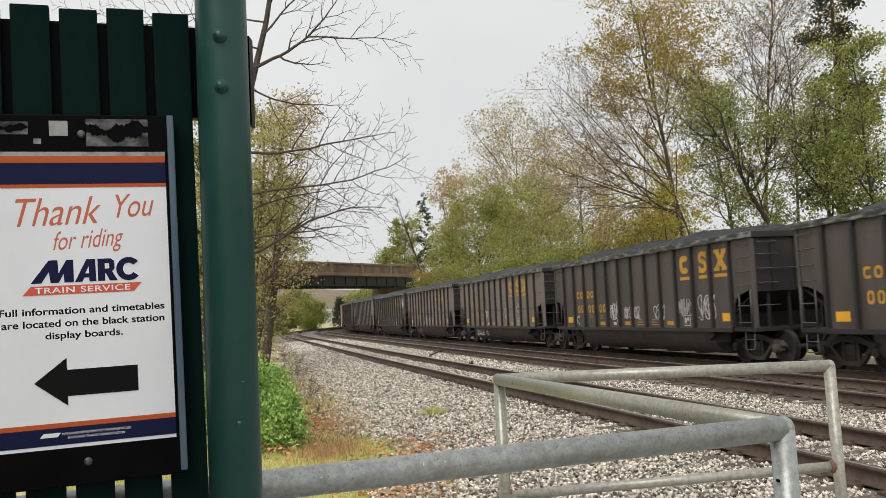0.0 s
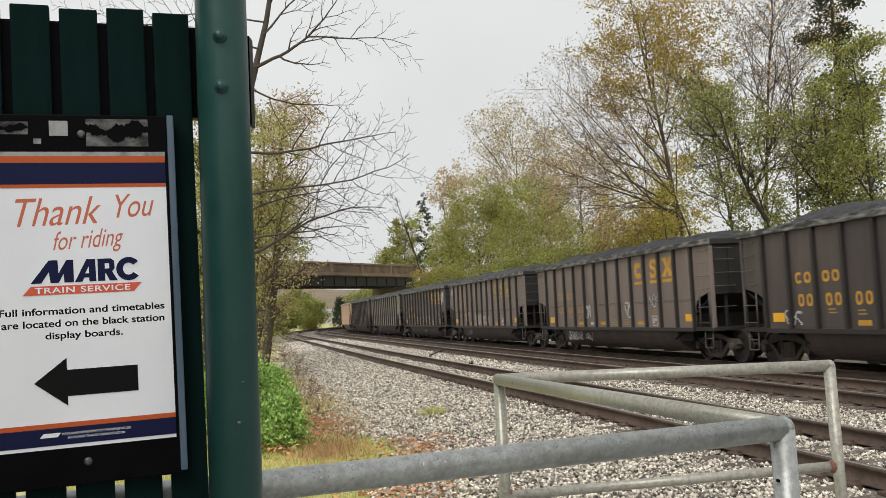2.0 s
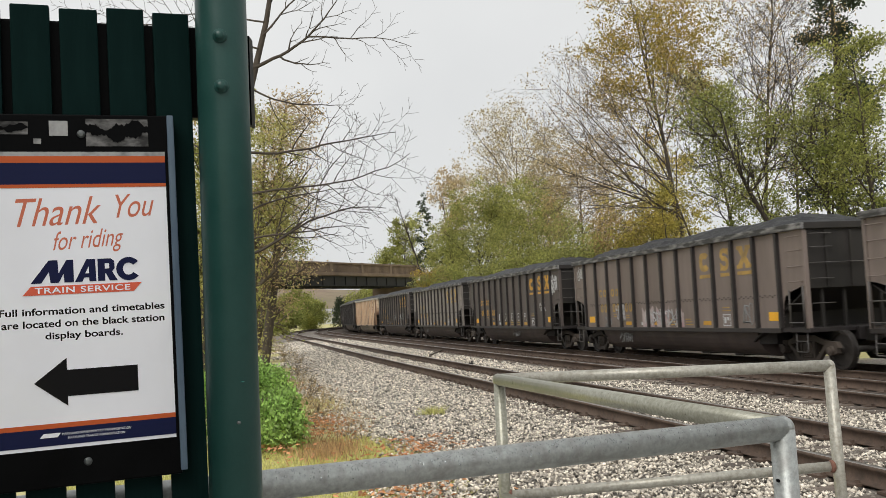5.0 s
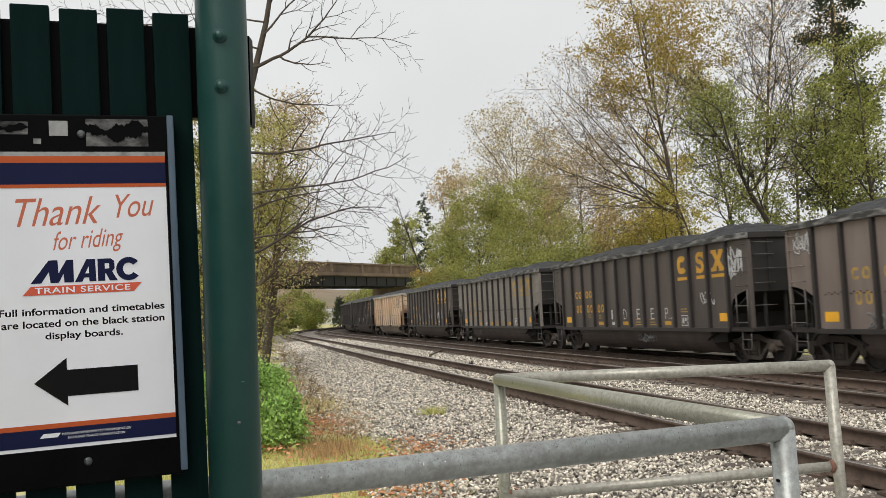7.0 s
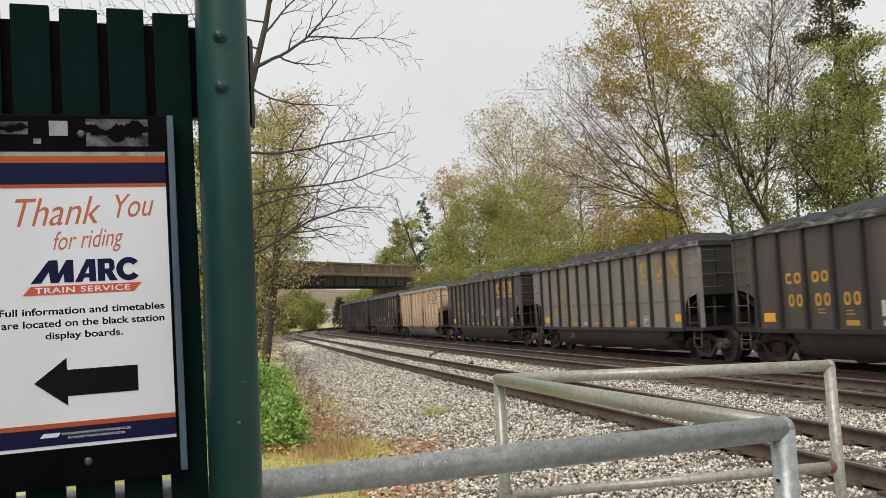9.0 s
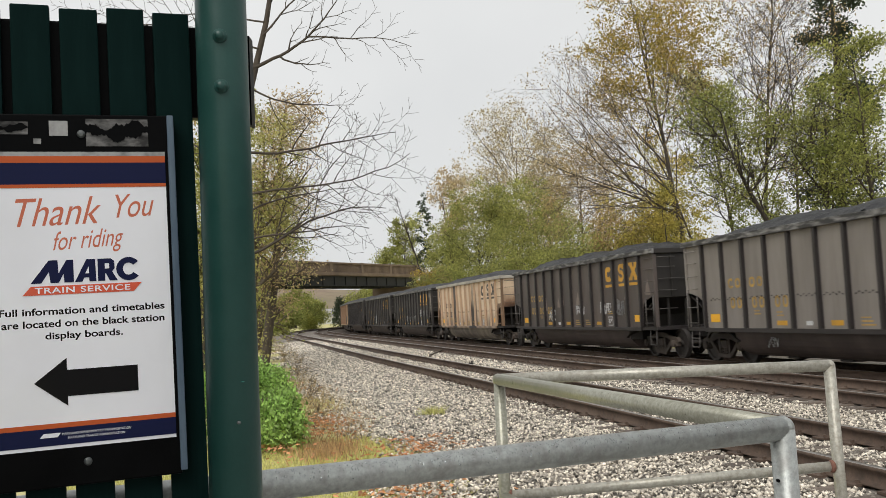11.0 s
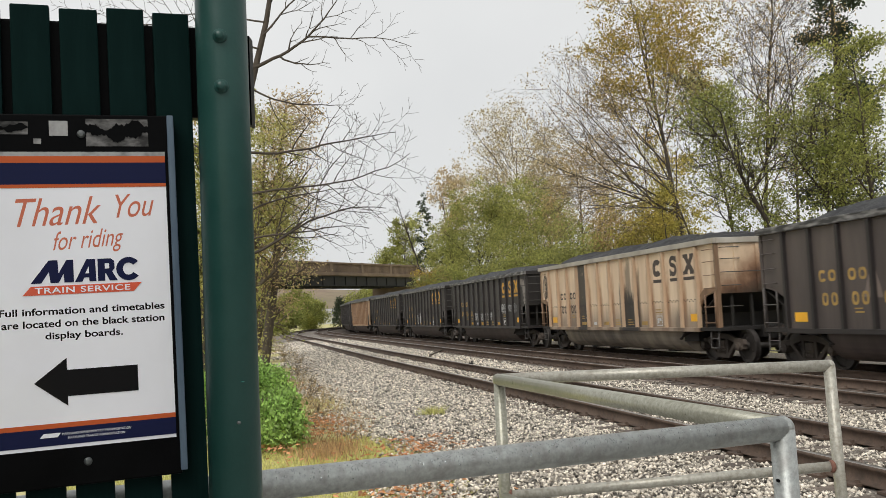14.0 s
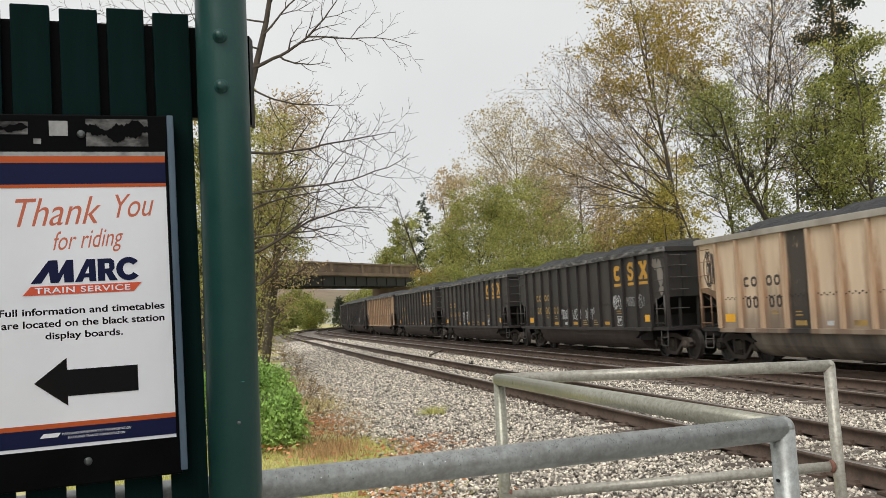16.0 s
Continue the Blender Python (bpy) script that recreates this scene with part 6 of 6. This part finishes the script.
def build_bare_tree():
    """The leafless tree whose long boughs reach out over the ballast."""
    d = 20.0
    foot = sight(405, 441, d)
    foot.z = -0.2
    rng = random.Random(33)
    e = thing("bare_tree", "leafless tree with long curving branches over the ballast", "tree", m=Matrix.Translation(foot))
    out = [([np.array(q) for q in ((0, 0, 0), (0.08, 0, 2.0), (0.2, 0.03, 4.0), (0.33, 0.05, 5.6), (0.6, 0.06, 7.2), (0.98, 0.05, 8.6), (1.25, 0.0, 10.0), (1.4, 0.0, 11.5))],
            [0.14, 0.125, 0.11, 0.095, 0.075, 0.06, 0.045, 0.02], 0)]
    # start across and up from the foot, rise, turn along the way (degrees), length, thickness
    for x, z, elev, turn, length, r in ((0.6, 7.55, 26, 26, 2.6, 0.045), (1.62, 8.75, -4, -14, 2.4, 0.022), (0.5, 7.2, -36, 42, 2.5, 0.024), (0.38, 5.7, 0, 12, 3.4, 0.032),
                                        (0.28, 4.75, -2, 24, 3.9, 0.03), (0.2, 3.3, 36, -38, 3.5, 0.036), (0.2, 3.7, 22, -36, 2.9, 0.026), (0.9, 8.3, 50, -20, 2.2, 0.026),
                                        (0.2, 4.2, 30, -30, 2.8, 0.026), (0.6, 7.3, 120, -20, 2.0, 0.026), (0.3, 5.2, 150, -20, 2.5, 0.024), (1.0, 8.7, 80, -60, 2.2, 0.02), (0.95, 8.6, 168, 12, 3.4, 0.022), (0.8, 8.0, 160, 25, 4.2, 0.022)):
        # the second bough springs from the first
        start = np.array([x, 0.0, z]) if z < 8.7 or x < 1.5 else out[1][0][8]
        limb(rng, start, elev, turn, length, r, 0, out)
    v, f = tubes([o for o in out if o[2] == 0], (8, 5))
    fast_mesh("trunk", v, f, M_DARKTWIG, e, True)
    v, f = tubes([o for o in out if o[2] > 0], (8, 5, 4, 3))
    fast_mesh("crown", v, f, M_DARKTWIG, e, True)


def build_far_hill():
    xs, ys = np.linspace(-500, 600, 90), np.linspace(0, 1, 12)
    gx, gt = np.meshgrid(xs, ys)
    rng = np.random.default_rng(4)
    h = 14.5 + 2.5 * np.sin(xs * 0.011 + 1) + 1.5 * np.sin(xs * 0.05) + rng.normal(0, 0.7, len(xs))
    gz = -1 + np.sin(gt * math.pi / 2) * h[None] + rng.normal(0, 0.35, gx.shape)
    gy = 300 + gt * 90
    v = np.stack([gx, gy, gz], -1).reshape(-1, 3)
    n, m = gx.shape
    i = (np.arange(n - 1)[:, None] * m + np.arange(m - 1)).ravel()
    hill = mat("far_autumn_woods", (0.16, 0.12, 0.08), (0.3, 0.22, 0.15), 0.12, 1.0, stain=(0.13, 0.14, 0.07), stain_scale=0.03, bump=0.0)
    tagged(fast_mesh("backdrop", v, np.stack([i, i + 1, i + m + 1, i + m], -1), hill, smooth=True), "distant hillside of brown autumn woods", "hill", kind="structure")


def build_verge():
    nrng = np.random.default_rng(31)
    # the vine-covered mound beside the ballast
    e = thing("vine_mound", "low mound of bright green vines beside the ballast", "bush", m=pose(-3.08, 14.9, -0.3))
    n = 30000
    heap = np.array([(0.0, 0.0, 0.55, 0.5, 0.55, 0.55), (-0.25, 0.7, 0.7, 0.55, 0.65, 0.55), (0.25, -0.3, 0.3, 0.38, 0.36, 0.32), (-0.7, 0.2, 0.6, 0.55, 0.55, 0.62), (-0.7, 2.0, 0.7, 0.65, 0.95, 0.62), (-1.3, 3.6, 0.7, 0.65, 1.1, 0.62)])
    # tufts sit on the heap's rounded back and leave dark hollows between them
    which = nrng.integers(0, len(heap), 110)
    way = nrng.normal(0, 1, (110, 3))
    way /= np.linalg.norm(way, axis=1, keepdims=True)
    tuft = np.stack([nrng.uniform(0.08, 0.26, 110)] * 3, -1) * np.array([1.0, 1.1, 0.75])
    blobs = np.concatenate([np.concatenate([heap[which, :3] + way * heap[which, 3:], tuft], 1), heap * np.array([1, 1, 1, 0.75, 0.75, 0.75])])
    k = nrng.integers(0, len(blobs), n)
    d = nrng.normal(0, 1, (n, 3))
    d /= np.linalg.norm(d, axis=1, keepdims=True)
    c = blobs[k, :3] + d * blobs[k, 3:] * (1.08 - 0.45 * nrng.random((n, 1)) ** 2) + nrng.normal(0, 0.06, (n, 3))
    c = c[c[:, 2] > 0.02]
    v, f = leaves(c, 0.037, nrng, 0.9)
    tagged(fast_mesh("vine_leaves", v, f, L_BUSH, e), kind="stuff")
    out = []
    rng = random.Random(5)
    for q in range(18):
        a, r = rng.uniform(0, 6.28), rng.uniform(0.1, 0.4)
        p0 = np.array([r * math.cos(a) * 0.8, r * math.sin(a), 0.0])
        out.append(([p0, p0 * 1.1 + [0, 0, 0.4], p0 * 1.25 + [0.05, 0, 0.85]], [0.012, 0.009, 0.005], 2))
    v, f = tubes(out, (4, 4, 4))
    tagged(fast_mesh("vine_stem", v, f, M_TWIG, e), kind="stuff")
    # fallen leaves along the edge of the ballast
    c = []
    for px, py, r, n in ((762, 786, 0.28, 80), (720, 800, 0.25, 50), (592, 748, 0.3, 150), (560, 740, 0.45, 120), (485, 787, 0.3, 130), (700, 868, 0.3, 120), (745, 868, 0.22, 80), (830, 800, 0.2, 30),
                         (650, 800, 0.6, 60), (560, 800, 0.9, 60), (700, 740, 1.6, 40), (540, 690, 0.9, 110), (525, 650, 2.0, 120), (560, 748, 0.35, 200), (585, 765, 0.3, 120), (535, 770, 0.3, 80), (462, 602, 2.0, 500), (470, 625, 1.2, 250), (480, 785, 0.25, 160), (745, 780, 0.35, 90), (735, 790, 0.3, 60), (900, 760, 3.0, 40)):
        q = sight(px, py, 1.0) - EYE
        q = EYE + q * ((-0.14 - EYE.z) / q.z)
        d = nrng.normal(0, r, (n, 2)) * [1.0, 1.3]
        c.append(np.concatenate([np.array([q.x, q.y]) + d, -0.16 + nrng.uniform(0, 0.05, (n, 1))], 1))
    c = np.concatenate(c)
    v, f = leaves(c, 0.042, nrng, 0.0)
    v = v.reshape(-1, 4, 3)
    v[..., 2] = c[:, None, 2] + (v[..., 2] - c[:, None, 2]) * 0.5
    tagged(fast_mesh("fallen_leaves", v.reshape(-1, 3), f, L_FALLEN), "fallen orange leaves strewn along the ballast edge", "leaves", kind="stuff")
    # grass and weeds
    for name, n, x0, x1, y0, y1, h, m, label in (("grass", 52000, -5, 0.6, 8.5, 15.5, 0.022, L_GRASS, "short yellow-green autumn grass"),
                                                 ("weeds", 7000, -6, -1.4, 14.5, 34, 0.24, L_BROWN, "dry brown weeds at the ballast edge"),
                                                 ("dry_grass", 1500, -2.3, -1.35, 13.2, 15.6, 0.085, L_STRAW, "orange-brown dry grass beside the vines")):
        x, y = nrng.uniform(x0, x1, n), nrng.uniform(y0, y1, n)
        o = side_of_line(x, y)
        if name == "dry_grass":
            x, y = nrng.normal(-1.85, 0.28, n), nrng.normal(14.0, 0.5, n)
            o = side_of_line(x, y)
        ok = (o > 12.2 + nrng.normal(0, 0.3, n)) & ((o < 14.2) | (name != "weeds"))
        x, y = x[ok], y[ok]
        n = len(x)
        b = np.stack([x, y, np.full(n, -0.26)], -1)
        hh = h * nrng.uniform(0.5, 1.6, (n, 1))
        tip = b + np.concatenate([nrng.normal(0, 0.45, (n, 2)) * hh, hh], 1) + [0, 0, 0.02 if name == "grass" else 0.05]
        w = np.stack([nrng.normal(0, 1, n), nrng.normal(0, 1, n), np.zeros(n)], -1) * 0.005
        v = np.stack([b - w, b + w, tip], 1).reshape(-1, 3)
        tagged(fast_mesh(name, v, np.arange(n * 3).reshape(-1, 3), m), label, "grass", kind="stuff")


def build_brush():
    """Low dead brush between the vines and the ballast."""
    for k, (px, py, h) in enumerate(((548, 712, 0.6), (525, 668, 0.9), (505, 640, 1.0), (560, 735, 0.4), (478, 612, 1.0), (468, 640, 1.0), (462, 618, 1.3), (490, 622, 0.9))):
        q = sight(px, py, 1.0) - EYE
        q = EYE + q * ((-0.2 - EYE.z) / q.z)
        tree("dead_brush", q.x, q.y, -0.28, h, h * 0.6, THICKET, 200 + k, 420, 0.03, L_BROWN, "low tangle of dead brown stems beside the ballast", "bush", levels=2, twig=M_TWIG, group="dead brush of the verge", scatter=0.08)


def build_small_finds():
    bm = bmesh.new()
    rng = random.Random(2)
    a, b = sight(758, 631, 1.0) - EYE, sight(790, 617, 1.0) - EYE
    k = lambda q: EYE + q * ((0.02 - EYE.z) / q.z)
    p, q = k(a), k(b)
    tube(bm, [p.lerp(q, t) + Vector((rng.uniform(-0.06, 0.06), 0, rng.uniform(0, 0.05))) for t in np.linspace(0, 1, 7)], [0.03, 0.032, 0.03, 0.026, 0.022, 0.018, 0.01], 6)
    tube(bm, [p.lerp(q, 0.45), p.lerp(q, 0.6) + Vector((0.12, 0.3, 0.1))], [0.02, 0.008], 5)
    tagged(part("fallen_branch", bm, M_BARK), "dead brown branch lying on the ballast between tracks", "branch")
    q = k(sight(833, 645, 1.0) - EYE)
    bm = bmesh.new()
    box(bm, (0, 0, 0.06), (0.14, 0.12, 0.12), pose(q.x, q.y, q.z - 0.06, 0, 8, 25), bevel=0.02)
    box(bm, (0.03, 0, 0.14), (0.05, 0.05, 0.08), pose(q.x, q.y, q.z - 0.06, 0, 8, 25), bevel=0.02)
    tagged(part("iron_scrap", bm, P_SOOT), "small black piece of iron scrap on the ballast", "scrap")
    # a tuft of grass that grows out of the ballast
    nrng = np.random.default_rng(9)
    c = k(sight(766, 718, 1.0) - EYE)
    n = 420
    base = np.array([c.x, c.y, -0.16]) + np.concatenate([nrng.normal(0, 0.11, (n, 2)), np.zeros((n, 1))], 1)
    h = nrng.uniform(0.05, 0.2, (n, 1))
    tip = base + np.concatenate([nrng.normal(0, 0.6, (n, 2)) * h, h], 1)
    w = np.stack([nrng.normal(0, 1, n), nrng.normal(0, 1, n), np.zeros(n)], -1) * 0.006
    tagged(fast_mesh("grass_tuft", np.stack([base - w, base + w, tip], 1).reshape(-1, 3), np.arange(n * 3).reshape(-1, 3), L_GRASS), "small tuft of yellowing grass growing in the ballast", "grass", kind="stuff")
    # a low white house far beyond the bridge
    q = sight(573, 575, 232)
    e = thing("house", "small white house far off beyond the bridge", "house", m=pose(q.x, q.y, -0.3, 0, 0, 35))
    bm = bmesh.new()
    box(bm, (0, 0, 1.4), (7, 5, 2.8))
    part("wall", bm, mat("white_siding", (0.6, 0.6, 0.58), (0.72, 0.72, 0.7), 2, 0.8), e)
    bm = bmesh.new()
    slab(bm, [(-3.8, -2.9, 2.7), (-3.8, 2.9, 2.7), (-3.8, 0, 4.6)], (7.6, 0, 0))
    part("roof", bm, mat("grey_shingle", (0.3, 0.29, 0.28), (0.42, 0.41, 0.4), 6, 0.9), e)
    for x in (-1.8, 1.6):
        bm = bmesh.new()
        box(bm, (x, -2.52, 1.6), (0.9, 0.08, 1.2))
        part("window", bm, M_GIRDER, e)


build_ground()
build_bridge()
build_far_hill()
build_railing()
build_shade_shelter()
build_board()
build_train()
build_right_trees()
build_undergrowth()
build_left_trees()
build_verge()
build_brush()
build_small_finds()
build_tracks()
build_stones()
motions()
